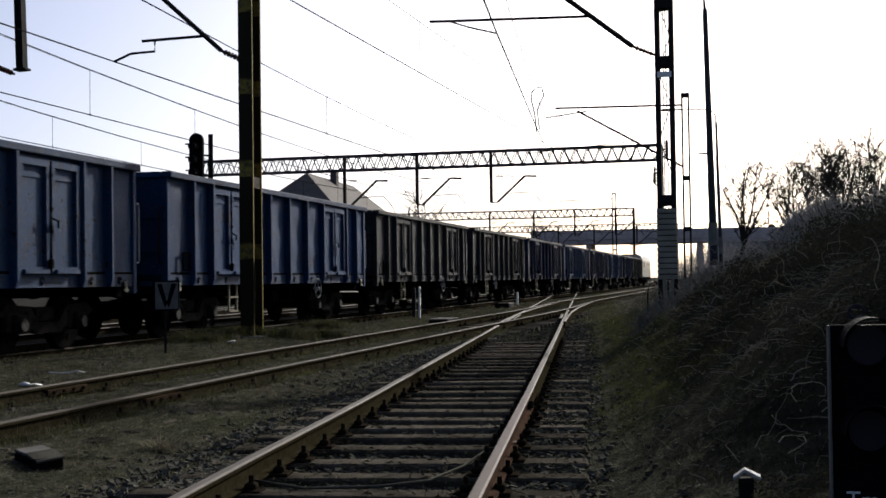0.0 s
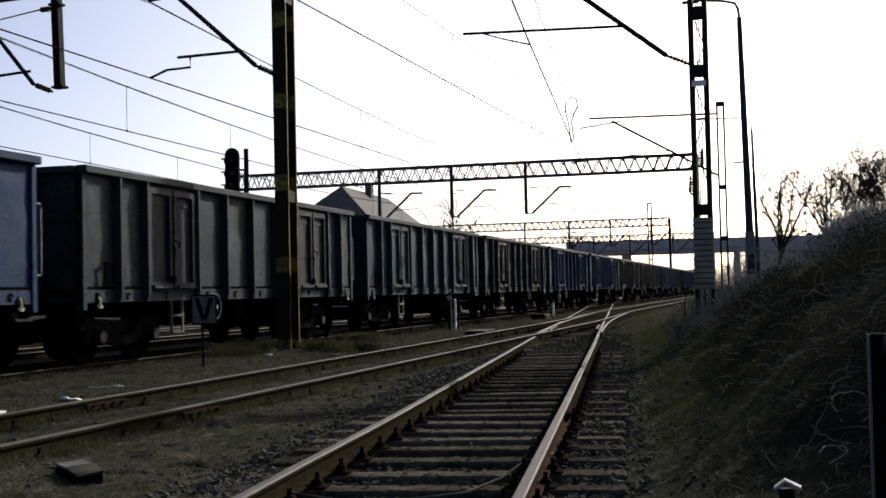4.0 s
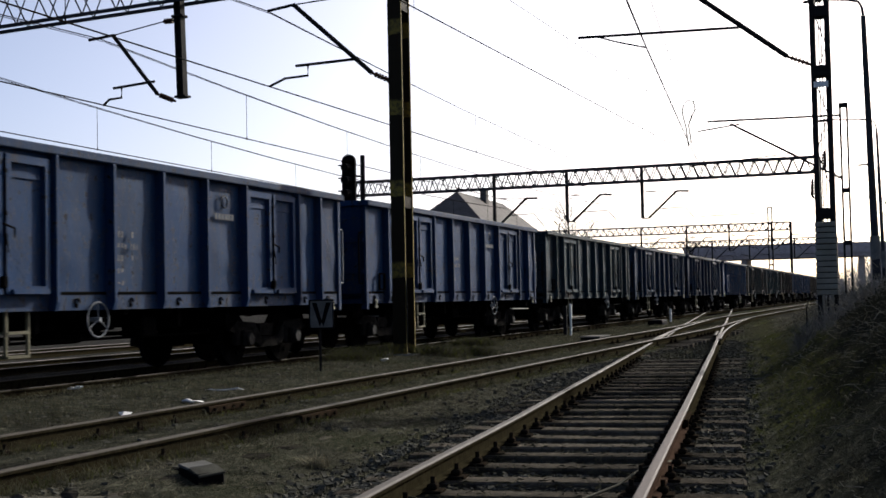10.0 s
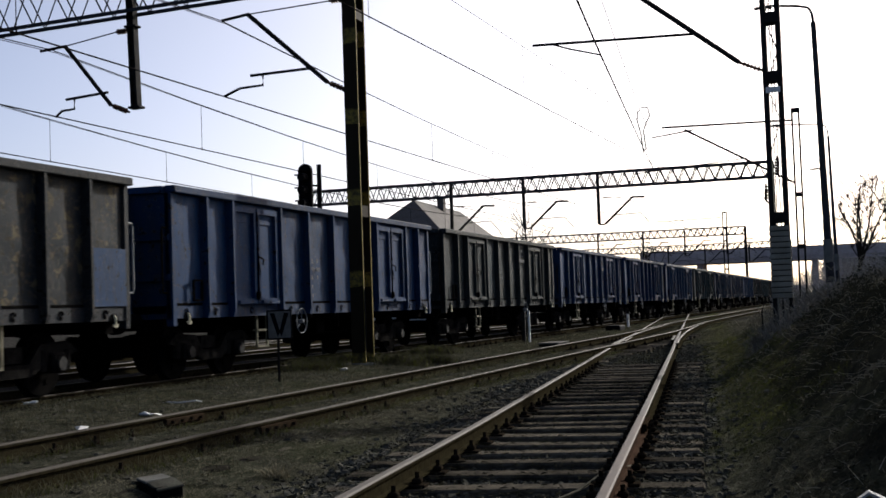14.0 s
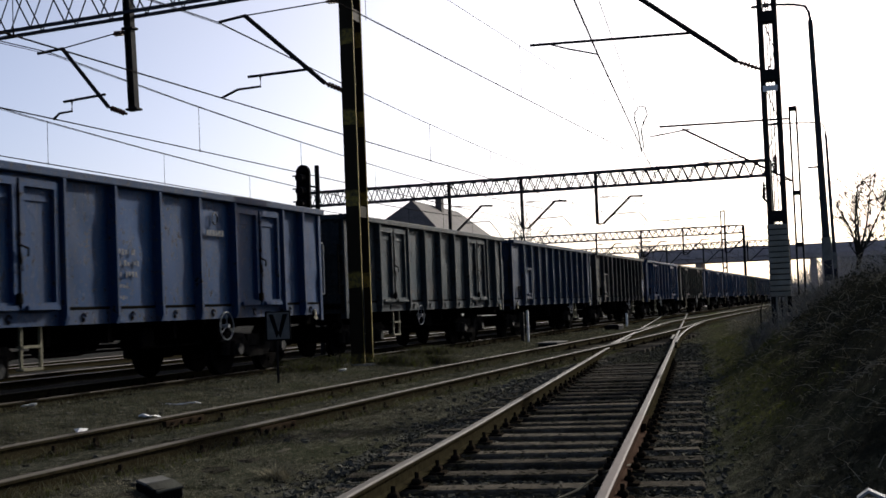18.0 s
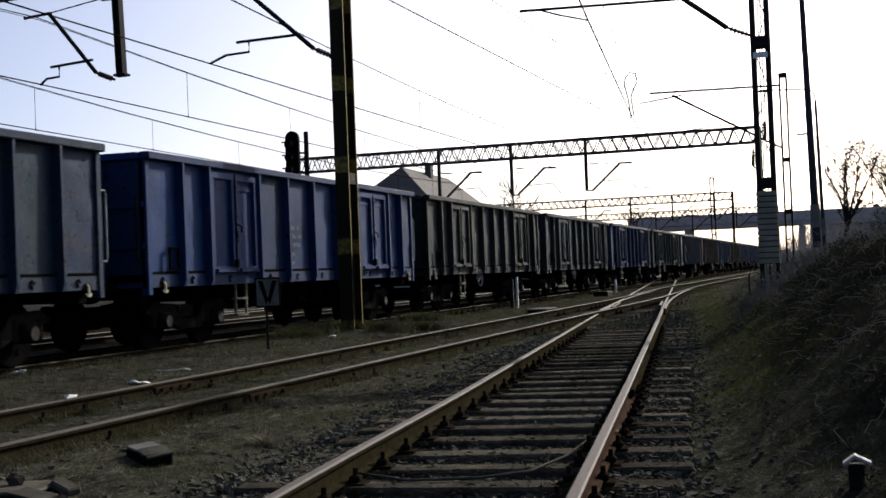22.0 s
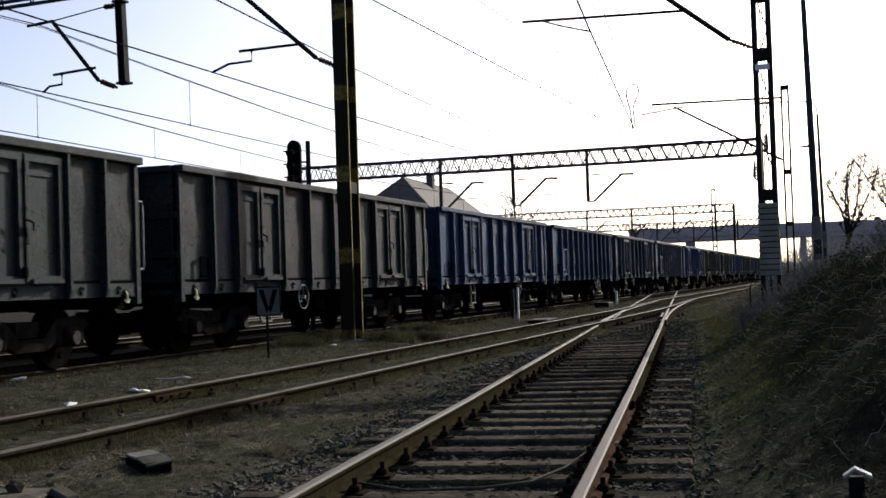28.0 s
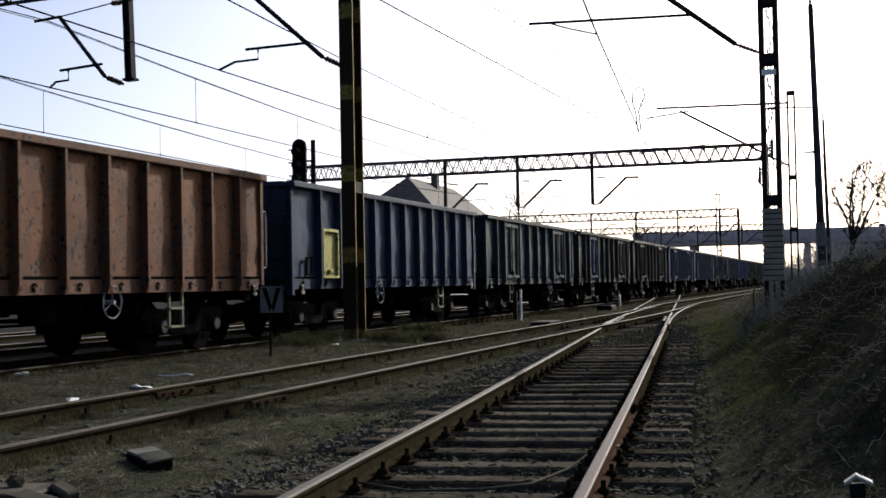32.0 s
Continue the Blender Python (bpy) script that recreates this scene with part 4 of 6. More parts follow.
# one row a wagon from the head of the train: colour, kind of side (A: two double doors, B: one hatch), door colour, marks
CONSIST = [
    (BROWN, "A", None, 0), (NAVY, "A", None, 0), (BLUE, "A", None, 0), (NAVY, "A", None, 0), (BLUE, "A", None, 0), (NAVY, "A", None, 0),
    (BROWN, "A", None, 0), (BROWN, "A", None, 0),
    (BLUE, "A", None, 0), (SKY_B, "A", None, 0), (BROWN, "A", None, 0), (TEAL, "A", None, 0), (GREY, "A", BROWN, 0), (BLUE, "B", None, 0), (SLATE, "A", None, 1),
    (SLATE, "A", None, 1), (TEAL, "A", None, 1), (BLUE, "A", None, 2), (BLUE, "A", None, 2), (BLUE, "A", None, 2), (OLIVE, "A", None, 2), (BLUE, "A", None, 2),
    (BROWN, "B", None, 1, "tan"), (SLATE, "B", None, 0), (GREY, "A", None, 0), (BLUE, "A", None, 2), (GREY, "A", TEAL, 1, "bay"), (OLIVE, "A", None, 0), (VIVID, "A", None, 1),
    (SLATE, "B", None, 1), (SLATE, "A", None, 1), (SKY_B, "B", None, 1), (SKY_B, "A", None, 0), (BROWN, "A", None, 0), (OLIVE, "A", SKY_B, 0, "one"), (GREY, "A", None, 0, "blue"),
    (SLATE, "B", (0.42, 0.36, 0.10, 0.3), 0), (RUST, "B", None, 1),
]
SHADE_WORD = {BLUE: "blue", NAVY: "dark blue", SKY_B: "pale blue", SLATE: "blue-grey", TEAL: "grey-green", GREY: "grey", BROWN: "brown", OLIVE: "olive-brown", RUST: "rust-orange", VIVID: "bright blue"}


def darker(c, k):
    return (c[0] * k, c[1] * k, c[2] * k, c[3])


def build_wagon(number, colour, kind, door_colour, marks, special=""):
    """A four-axle high-sided open wagon; origin at rail level below its rear end."""
    rng = random.Random(number * 17 + 5)
    side = "two double doors" if kind == "A" else "ribbed sides and hatch"
    root = thing("open_wagon", f"worn {SHADE_WORD[colour]} high-sided goods wagon with {side}", "goods wagon", pose(TRAIN_X, 0, 0.03), "wagons of the goods train")
    posts = POSTS_A if kind == "A" else POSTS_B
    sheet = {"tan": PAINT_BLOTCHED, "blue": PAINT_CHIPPED}.get(special, PAINT)

    def put(name, key, build, mat, m, tint=None, label="", parent=root):
        ob = part(name, cached(key, build, mat), None, parent, label)
        ob.matrix_local = m
        if tint:
            ob.color = tint
        return ob

    for k, (a, b) in enumerate(zip(posts, posts[1:])):
        w, doors = b - a, kind == "A" and k in (2, 7)
        var = rng.choice((0.85, 1.0, 1.0, 1.12))
        tint = darker(colour, var)
        if doors:
            dc = (door_colour if special != "one" or k == 2 else None) or darker(colour, rng.choice((0.9, 1.0, 1.1)))
            lw = (w - 0.26) / 2
            for q in range(2):
                put("door_leaf", "door_leaf/a", lambda: door_leaf(lw, 1.74), PAINT, pose(SIDE, a + 0.1 + q * (lw + 0.06), Z_FLOOR), dc)
            put("door_header", "door_header/a", lambda: box(bmesh.new(), -0.03, 0.02, 0.0, w, 0.0, 0.16), PAINT, pose(SIDE, a, Z_RIM - 0.14), tint)
            put("door_lock", "door_lock/a", lambda: door_lock(1.72), UNDER, pose(SIDE, a + 0.13 + lw, Z_FLOOR))
            # near-black sheet paints in the shadow in the gaps around the leaves
            put("door_gap", "door_gap/a", lambda: box(bmesh.new(), -0.03, -0.012, 0.0, w, -0.02, 1.8), UNDER, pose(SIDE, a, Z_FLOOR))
            continue
        v = rng.randrange(4)
        if rng.random() < 0.16:  # a bay repainted in another shade
            other = rng.choice((SLATE, TEAL, NAVY))
            tint = (*(0.55 * p + 0.45 * q for p, q in zip(tint[:3], other[:3])), tint[3])
        if special == "bay" and k == 8:
            tint = VIVID
        put("side_panel", f"side_panel/{w:.2f}/{v}/{sheet.name}", lambda: dented_panel(w, Z_RIM - Z_FLOOR + 0.02, v + w, 0.024), sheet, pose(SIDE, a, Z_FLOOR - 0.01), tint)
    for k, (a, b) in enumerate(zip(posts, posts[1:])):
        if not (kind == "A" and k in (2, 7)):
            wd = b - a - 0.16
            put("drain_slot", f"drain_slot/{wd:.2f}", lambda: box(bmesh.new(), -0.01, 0.03, 0.0, wd, -0.022, 0.022), UNDER, pose(SIDE, a + 0.09, Z_FLOOR + 0.012))
        put("lashing_ring", "lashing_ring/a", lashing_ring, UNDER, pose(SIDE + 0.03, a + 0.42 * (b - a), (Z_SILL + Z_FLOOR) / 2), None, "small dark lashing ring")
    for y in posts[1:-1]:
        put("rib", "rib/a", rib, PAINT, pose(SIDE, y, 0), darker(colour, 0.9))
    for y in (0.06, LENGTH - 0.06):
        put("corner_post", "corner_post/a", lambda: box(bmesh.new(), -0.08, 0.05, -0.06, 0.06, Z_SILL - 0.12, Z_RIM, 0.01), PAINT, pose(SIDE, y, 0), darker(colour, 0.95))
        put("tie_hook", "tie_hook/a", tie_hook, CREAM_STEEL, pose(SIDE + 0.03, y + (0.42 if y < 1 else -0.36), 1.0), None, "cream-painted anchor-shaped tie hook")
        put("hook_recess", "hook_recess/a", hook_recess, UNDER, pose(SIDE + 0.026, y + (0.42 if y < 1 else -0.36), Z_SILL + 0.002))
    put("side_sill", "side_sill/a", lambda: box(bmesh.new(), -0.06, 0.025, 0.0, LENGTH, Z_SILL, Z_FLOOR, 0.006), PAINT, pose(SIDE, 0, 0), (*(0.75 * v + 0.008 for v in colour[:3]), 0.5))
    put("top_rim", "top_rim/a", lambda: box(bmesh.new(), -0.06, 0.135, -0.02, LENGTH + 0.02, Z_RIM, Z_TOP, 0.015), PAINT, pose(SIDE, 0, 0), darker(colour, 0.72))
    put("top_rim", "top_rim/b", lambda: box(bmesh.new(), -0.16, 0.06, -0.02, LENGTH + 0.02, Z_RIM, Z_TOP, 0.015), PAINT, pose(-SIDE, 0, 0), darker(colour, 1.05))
    put("far_side", "far_side/a", lambda: box(bmesh.new(), -0.03, 0.0, 0, LENGTH, Z_SILL, Z_RIM), PAINT, pose(-SIDE, 0, 0), colour)
    # the ends' shade is put into their colour, darker than the sides
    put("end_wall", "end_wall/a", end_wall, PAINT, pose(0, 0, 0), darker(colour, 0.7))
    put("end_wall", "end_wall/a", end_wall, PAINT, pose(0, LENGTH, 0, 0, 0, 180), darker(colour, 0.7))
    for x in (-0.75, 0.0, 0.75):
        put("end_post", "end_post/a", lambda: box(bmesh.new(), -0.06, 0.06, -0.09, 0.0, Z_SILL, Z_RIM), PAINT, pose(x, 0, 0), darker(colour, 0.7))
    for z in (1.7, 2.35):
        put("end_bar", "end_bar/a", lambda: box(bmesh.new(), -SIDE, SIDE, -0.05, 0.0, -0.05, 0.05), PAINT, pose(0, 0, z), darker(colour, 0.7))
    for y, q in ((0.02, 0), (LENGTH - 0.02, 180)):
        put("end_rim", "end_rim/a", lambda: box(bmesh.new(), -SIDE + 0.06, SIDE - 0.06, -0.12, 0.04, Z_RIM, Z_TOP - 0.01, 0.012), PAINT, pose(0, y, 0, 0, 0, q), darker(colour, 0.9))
        for x in (-0.875, 0.875):
            put("buffer", "buffer/a", buffer_bm, UNDER, pose(x, y, 1.03, 0, 0, q))
        put("handrail", "handrail/a", lambda: handrail(1.05), RUSTY, pose(SIDE - 0.05, y, 1.45), None, "thin dark grab rail") if q == 0 else put(
            "handrail", "handrail/b", lambda: handrail(1.05), LEGEND, pose(SIDE + 0.02, y, 1.45, 0, 180, 180) @ pose(0, 0, -1.05), None, "thin pale grab rail")
    put("underframe", "underframe/a", underframe, UNDER, pose(0, 0, 0))
    for y in (2.1, LENGTH - 2.1):
        bog = put("bogie", "bogie/a", bogie_frame, BOGIE, pose(0, y, 0), None, "oily black four-wheel bogie")
        for dy in (-0.9, 0.9):
            AXLES.append((number, dy, put("wheelset", "wheelset/a", wheelset, UNDER, pose(0, dy, 0.46), None, "", bog)))
            put("axlebox_cover", "axlebox_cover/a", lambda: disc(bmesh.new(), (0, 0, 0), "x", 0.10, 0.03, 14), AXLE, pose(1.185, dy, 0.46), None, "round grey axlebox cover", bog)
    put("handwheel", "handwheel/a", handwheel, LEGEND, pose(SIDE + 0.06, WHEEL_AT.get(number, 8.6 if number % 3 else 4.85), 0.90), None, "pale spoked brake wheel")
    put("step", "step/a", step_bm, OLIVE_STEEL, pose(SIDE - 0.05, 3.1 if kind == "A" else 9.5, 0))
    if kind == "B":
        put("hatch", "hatch/a", hatch, PAINT, pose(SIDE + 0.03, posts[1] + 0.15, Z_FLOOR + 0.05), door_colour or darker(colour, 1.1), "low square discharge hatch")
    put("label_frame", "label_frame/a", label_frame, UNDER, pose(SIDE + 0.05, 0.62, Z_FLOOR + 0.06))
    if special == "tan":
        put("patch_plate", "patch_plate/a", lambda: box(bmesh.new(), 0.03, 0.05, 0.06, 1.0, 0.0, 0.85), PAINT, pose(SIDE, 11.72, Z_FLOOR), SKY_B, "welded pale blue patch")
    if marks:
        bay = 5.25 if kind == "A" else 3.5
        put("stencilled_text", f"stencil/{number % 3}", lambda: stencil(number % 3), FADED, pose(SIDE + 0.05, bay, 2.05))["kind"] = "stuff"
    if marks > 1:
        put("stencilled_mark", "stencil/10", lambda: stencil(10), FADED, pose(SIDE + 0.05, 8.3, 2.45))
        put("stencilled_caption", "stencil/11", lambda: stencil(11), FADED, pose(SIDE + 0.05, 8.3, 2.45))["kind"] = "stuff"
    return root


def underframe():
    bm = bmesh.new()
    box(bm, -1.42, 1.42, 0.0, LENGTH, 1.12, 1.24)
    for x in (-0.5, 0.5):
        box(bm, x - 0.08, x + 0.08, 0.0, LENGTH, 0.86, 1.12)
    for y in (0.1, LENGTH - 0.3):
        box(bm, -1.3, 1.3, y, y + 0.2, 0.85, 1.12)
    for y in (4.6, 5.8, 7.0, 8.2):
        box(bm, -1.35, 1.35, y - 0.05, y + 0.05, 0.95, 1.12)
    for y0, y1, z0 in ((3.5, 4.9, 0.80), (4.9, 6.6, 0.72), (6.6, 7.9, 0.76), (7.9, 9.3, 0.81)):  # centre sill and brake gear
        box(bm, -0.62, 0.62, y0, y1, z0, 1.12, 0.03)
    for y in (3.9, 5.4, 7.3, 8.8):
        box(bm, -1.3, 1.3, y - 0.04, y + 0.04, 0.74, 1.12)
        tube(bm, [(-1.1, y - 0.3, 0.62), (1.1, y - 0.3, 0.66)], 0.03, 6)
    box(bm, -1.46, -1.36, 0.2, LENGTH - 0.2, 0.84, 1.2)
    tube(bm, [(0.7, 3.2, 0.60), (0.7, 9.6, 0.60)], 0.022, 5)
    tube(bm, [(0.2, 5.2, 0.72), (0.2, 6.2, 0.72)], 0.19, 12)
    box(bm, 0.7, 1.1, 6.6, 7.0, 0.6, 0.95, 0.03)
    tube(bm, [(-0.3, 6.6, 0.72), (-0.3, 7.3, 0.72)], 0.16, 12)
    return bm


def label_frame():
    bm = bmesh.new()
    for y0, y1, z0, z1 in ((0, 0.03, 0, 0.36), (0.27, 0.3, 0, 0.36), (0, 0.3, 0, 0.03), (0, 0.3, 0.33, 0.36)):
        box(bm, 0, 0.04, y0, y1, z0, z1)
    return bm


CREAM_STEEL = grainy("cream_painted_steel", (0.30, 0.285, 0.19), (0.52, 0.49, 0.36), 9.0, 0.7)
OLIVE_STEEL = grainy("worn_yellowish_step", (0.075, 0.07, 0.045), (0.16, 0.15, 0.10), 8.0, 0.8)
WAGONS = [build_wagon(k, *row) for k, row in enumerate(CONSIST)]


def build_loco():
    root = thing("locomotive", "pale grey and cream electric locomotive at the head of the train", "locomotive", pose(TRAIN_X, 0, 0.03))
    prof = [(-1.48, 1.1), (1.48, 1.1), (1.48, 3.0), (1.3, 3.55), (0.8, 3.8), (-0.8, 3.8), (-1.3, 3.55), (-1.48, 3.0)]
    part("body", extrude_y(bmesh.new(), prof, 0.6, 15.4), CREAM, root)
    part("frame", box(bmesh.new(), -1.45, 1.45, 0.4, 15.6, 0.75, 1.1, 0.05), UNDER, root)
    for x in (-0.72, 0.72):
        part("windscreen", box(bmesh.new(), x - 0.5, x + 0.5, 0.57, 0.62, 2.4, 3.1, 0.02), GLASS, root)
    for y in (1.5, 4.0, 7.2, 10.2, 13.6):
        part("side_window", box(bmesh.new(), 1.47, 1.50, y, y + 0.8, 2.2, 2.9, 0.01), GLASS, root)
    for x in (-0.875, 0.875):
        part("buffer", buffer_bm(), UNDER, root).matrix_local = pose(x, 0.5, 1.05)
    for y in (3.4, 12.6):
        bog = part("bogie", bogie_frame(), UNDER, root)
        bog.matrix_local = pose(0, y, 0)
        for dy in (-1.2, 1.2):
            part("wheelset", wheelset(), UNDER, bog).matrix_local = pose(0, dy, 0.46)
    for y in (4.0, 12.0):
        bm = tube(bmesh.new(), [(0, y - 0.8, 3.85), (0, y + 0.8, 4.35), (0, y - 0.6, 5.2)], 0.04, 6)
        tube(bm, [(-0.8, y - 0.6, 5.2), (0.8, y - 0.6, 5.2)], 0.03, 6)
        part("pantograph", bm, OLD_STEEL, root)
    return root


LOCO = build_loco()


# ---- bridge, house, lamps, signals ----
RED_RUST = grainy("red_rust", (0.017, 0.0125, 0.0085), (0.040, 0.028, 0.018), 9.0, 0.95, spec=0.0)
SIGN_PALE = grainy("dirty_white_sheet_metal", (0.30, 0.295, 0.28), (0.55, 0.54, 0.51), 14.0, 0.75)
SIGN_GREY = grainy("dirty_grey_sign", (0.09, 0.086, 0.078), (0.16, 0.154, 0.14), 7.0, 0.8)
def build_bridge():
    y = 217.0
    root = thing("road_bridge", "stained concrete road bridge over the tracks", "bridge", kind="structure")
    part("deck", box(bmesh.new(), -34.6, 40.0, y, y + 9, 7.0, 8.3, 0.05), BRIDGE_C, root)
    part("parapet", box(bmesh.new(), -34.6, 40.0, y - 0.2, y, 7.6, 9.35, 0.03), BRIDGE_C, root)
    part("handrail", box(bmesh.new(), -34.6, 40.0, y - 0.1, y, 10.0, 10.1), GALV, root)
    bm = bmesh.new()
    for k in range(38):
        box(bm, -34.5 + 2 * k, -34.42 + 2 * k, y - 0.1, y, 9.35, 10.0)
    part("railing_posts", bm, GALV, root)
    for x in (-34.0, -24.5, -5.4):
        part("pier", box(bmesh.new(), x - 0.5, x + 0.5, y + 1, y + 8, -0.4, 7.0, 0.1), BRIDGE_C, root)
    part("abutment", box(bmesh.new(), -4.0, -1.0, y + 0.3, y + 8.7, -0.4, 7.0, 0.1), BRIDGE_C, root)
    part("ramp", box(bmesh.new(), -1.0, 60.0, y - 0.1, y + 9.5, -0.4, 6.9), HAZEL, root)


def build_house():
    """A large house with a hipped gable roof behind the train."""
    root = thing("house", "old house with a steep grey-brown roof", "house", pose(-38.5, 115.0, -0.3))
    part("wall", box(bmesh.new(), -3.2, 3.3, -10.3, 13.2, 0, 7.6), PLASTER, root)
    bm = bmesh.new()
    pts = [(-3.9, -11.2, 7.5), (5.1, -11.2, 7.5), (3.9, 14.1, 7.5), (-4.6, 14.1, 7.5), (0.0, -5.5, 11.55), (-0.6, 11.0, 11.5)]
    vs = [bm.verts.new(p) for p in pts]
    for q in ((0, 1, 4), (1, 2, 5, 4), (2, 3, 5), (3, 0, 4, 5), (3, 2, 1, 0)):
        bm.faces.new([vs[i] for i in q])
    part("roof", bm, ROOF, root)
    part("chimney", box(bmesh.new(), -0.05, 0.6, 1.6, 2.4, 10.2, 12.2, 0.03), ROOF, root)
    for k in range(4):
        w = part("window", box(bmesh.new(), -2.9 + 1.6 * k, -1.9 + 1.6 * k, -10.36, -10.28, 4.6, 6.2), WHITE, root)
        part("pane", box(bmesh.new(), -2.8 + 1.6 * k, -2.0 + 1.6 * k, -10.38, -10.35, 4.7, 6.1), GLASS, w)


def build_lamp(x, y, z0, z1, arm, r):
    root = thing("street_lamp", "tall tapered steel lamp post with a curved arm", "street lamp", group="street lamps")
    foot = x + 0.018 * (z1 - z0)  # the posts have settled a little out of plumb
    part("pole", tube(bmesh.new(), [(foot, y, z0), (x, y, z1)], r, 10, r * 0.6), GALV, root)
    part("band", tube(bmesh.new(), [(foot - 0.012, y, 2.2), (foot - 0.027, y, 3.0)], r * 1.15, 10), CONCRETE, root, "pale painted band")
    part("arm", tube(bmesh.new(), [(x, y, z1), (x - 0.03, y, z1 + 0.3), (x - 0.14, y, z1 + 0.52), (x - 0.5, y, z1 + 0.62), (x - arm, y, z1 + 0.72)], r * 0.33, 8), GALV, root, smooth=True)
    head = bmesh.new()
    k = 1.25 if y > 90 else 1.0
    box(head, x - arm - 0.6 * k, x - arm + 0.05, y - 0.12 * k, y + 0.12 * k, z1 + 0.64, z1 + 0.64 + 0.12 * k, 0.04)
    for v in head.verts:
        v.co.z -= 0.05 * (v.co.x < x - arm - 0.3) * (v.co.z > z1 + 0.7)
    part("lamp_head", head, GALV, root)


def build_tall_signal():
    """A main signal behind the train: a tall black board with hoods on a post."""
    x, y = -14.2, 31.4
    root = thing("railway_signal", "tall black railway signal with hooded lamps", "signal")
    part("post", tube(bmesh.new(), [(x + 0.26, y + 0.35, -0.3), (x + 0.26, y + 0.35, 5.2)], 0.07, 8), OLD_STEEL, root)
    bm = box(bmesh.new(), x - 0.2, x + 0.2, y - 0.05, y + 0.05, 3.2, 5.0)
    disc(bm, (x, y, 5.0), "y", 0.2, 0.1, 20)
    part("back_board", bm, BLACK, root)
    for k in range(5):
        z = 3.35 + k * 0.36
        part("hood", tube(bmesh.new(), [(x, y - 0.05, z + 0.04), (x, y - 0.33, z + 0.02)], 0.12, 12, 0.11), BLACK, root)
    for k in range(5):
        part("rung", plate(x - 0.33, x - 0.17, y - 0.02, y + 0.02, 3.45 + k * 0.36, 3.49 + k * 0.36), BLACK, root)
    bm = bmesh.new()
    tube(bm, [(x + 0.15, y + 0.1, 4.6), (x + 0.3, y + 0.35, 4.6)], 0.03, 6)
    part("bracket", bm, BLACK, root)


def build_dwarf_signal():
    """A low two-lamp shunting signal seen from the front."""
    x, y = 0.455, 4.6
    root = thing("dwarf_signal", "low black two-lamp shunting signal with white letters", "signal", pose(x, y, 0, 0, 0, 3))
    bm = box(bmesh.new(), -0.125, 0.125, -0.02, 0.02, 0.10, 0.927, 0.008)
    part("back_board", bm, BLACK, root)
    part("edge_strip", box(bmesh.new(), -0.131, -0.125, -0.03, 0.03, 0.1, 0.925), SIGN_GREY, root, "narrow pale strip down the board edge")
    part("housing", box(bmesh.new(), -0.1, 0.1, 0.02, 0.2, 0.3, 0.915, 0.02), BLACK, root)
    for z in (0.857, 0.558):
        part("lens", disc(bmesh.new(), (0, -0.025, z), "y", 0.07, 0.02, 24), LENS, root)
        bm = bmesh.new()
        n = 16
        for k in range(n):
            a0, a1 = math.pi * k / n, math.pi * (k + 1) / n
            q = []
            for ang, yy in ((a0, -0.02), (a1, -0.02), (a1, -0.17), (a0, -0.17)):
                q.append((0.1 * math.cos(ang), yy, z + 0.1 * math.sin(ang)))
            o = [bm.verts.new(p) for p in q]
            i = [bm.verts.new((p[0] * 0.96, p[1], z + (p[2] - z) * 0.96)) for p in q]
            bm.faces.new(o)
            bm.faces.new(i[::-1])
            bm.faces.new((o[3], o[2], i[2], i[3]))
        bmesh.ops.remove_doubles(bm, verts=bm.verts, dist=0.0005)
        part("hood", bm, BLACK, root)
    ring = [(0.028 * math.cos(2 * math.pi * k / 12) - 0.03, 0, 0.972 + 0.022 * math.sin(2 * math.pi * k / 12)) for k in range(13)]
    part("lifting_eye", tube(bmesh.new(), ring, 0.007, 6), GALV, root)
    fo = bpy.data.curves.new("letters", "FONT")
    fo.body, fo.size, fo.extrude = "Tm 3", 0.082, 0.001
    tmp = bpy.data.objects.new("letters", fo)
    scene.collection.objects.link(tmp)
    me = bpy.data.meshes.new_from_object(tmp.evaluated_get(bpy.context.evaluated_depsgraph_get()))
    bpy.data.objects.remove(tmp)
    me.materials.append(WHITE)
    ob = part("letters", me, None, root, "white painted letters")
    ob.matrix_local = pose(-0.082, -0.024, 0.288, 90)
    part("mast", box(bmesh.new(), -0.05, 0.05, -0.02, 0.08, -0.1, 0.35, 0.01), OLD_STEEL, root)


def build_marker():
    root = thing("marker_post", "small dark marker post with a white folded cap", "post", pose(0.045, 6.0, 0))
    z = ground_z(0.045, 6.0)
    part("post", box(bmesh.new(), -0.035, 0.035, -0.03, 0.03, z - 0.1, 0.16, 0.006), OLD_STEEL, root)
    bm = bmesh.new()
    for prof in ([(-0.058, 0.152), (-0.058, 0.166), (-0.006, 0.204), (-0.006, 0.19)], [(-0.006, 0.19), (-0.006, 0.204), (0.066, 0.170), (0.066, 0.156)]):
        extrude_y(bm, prof, -0.045, 0.03)
    bmesh.ops.recalc_face_normals(bm, faces=bm.faces)
    part("cap", bm, SIGN_PALE, root)


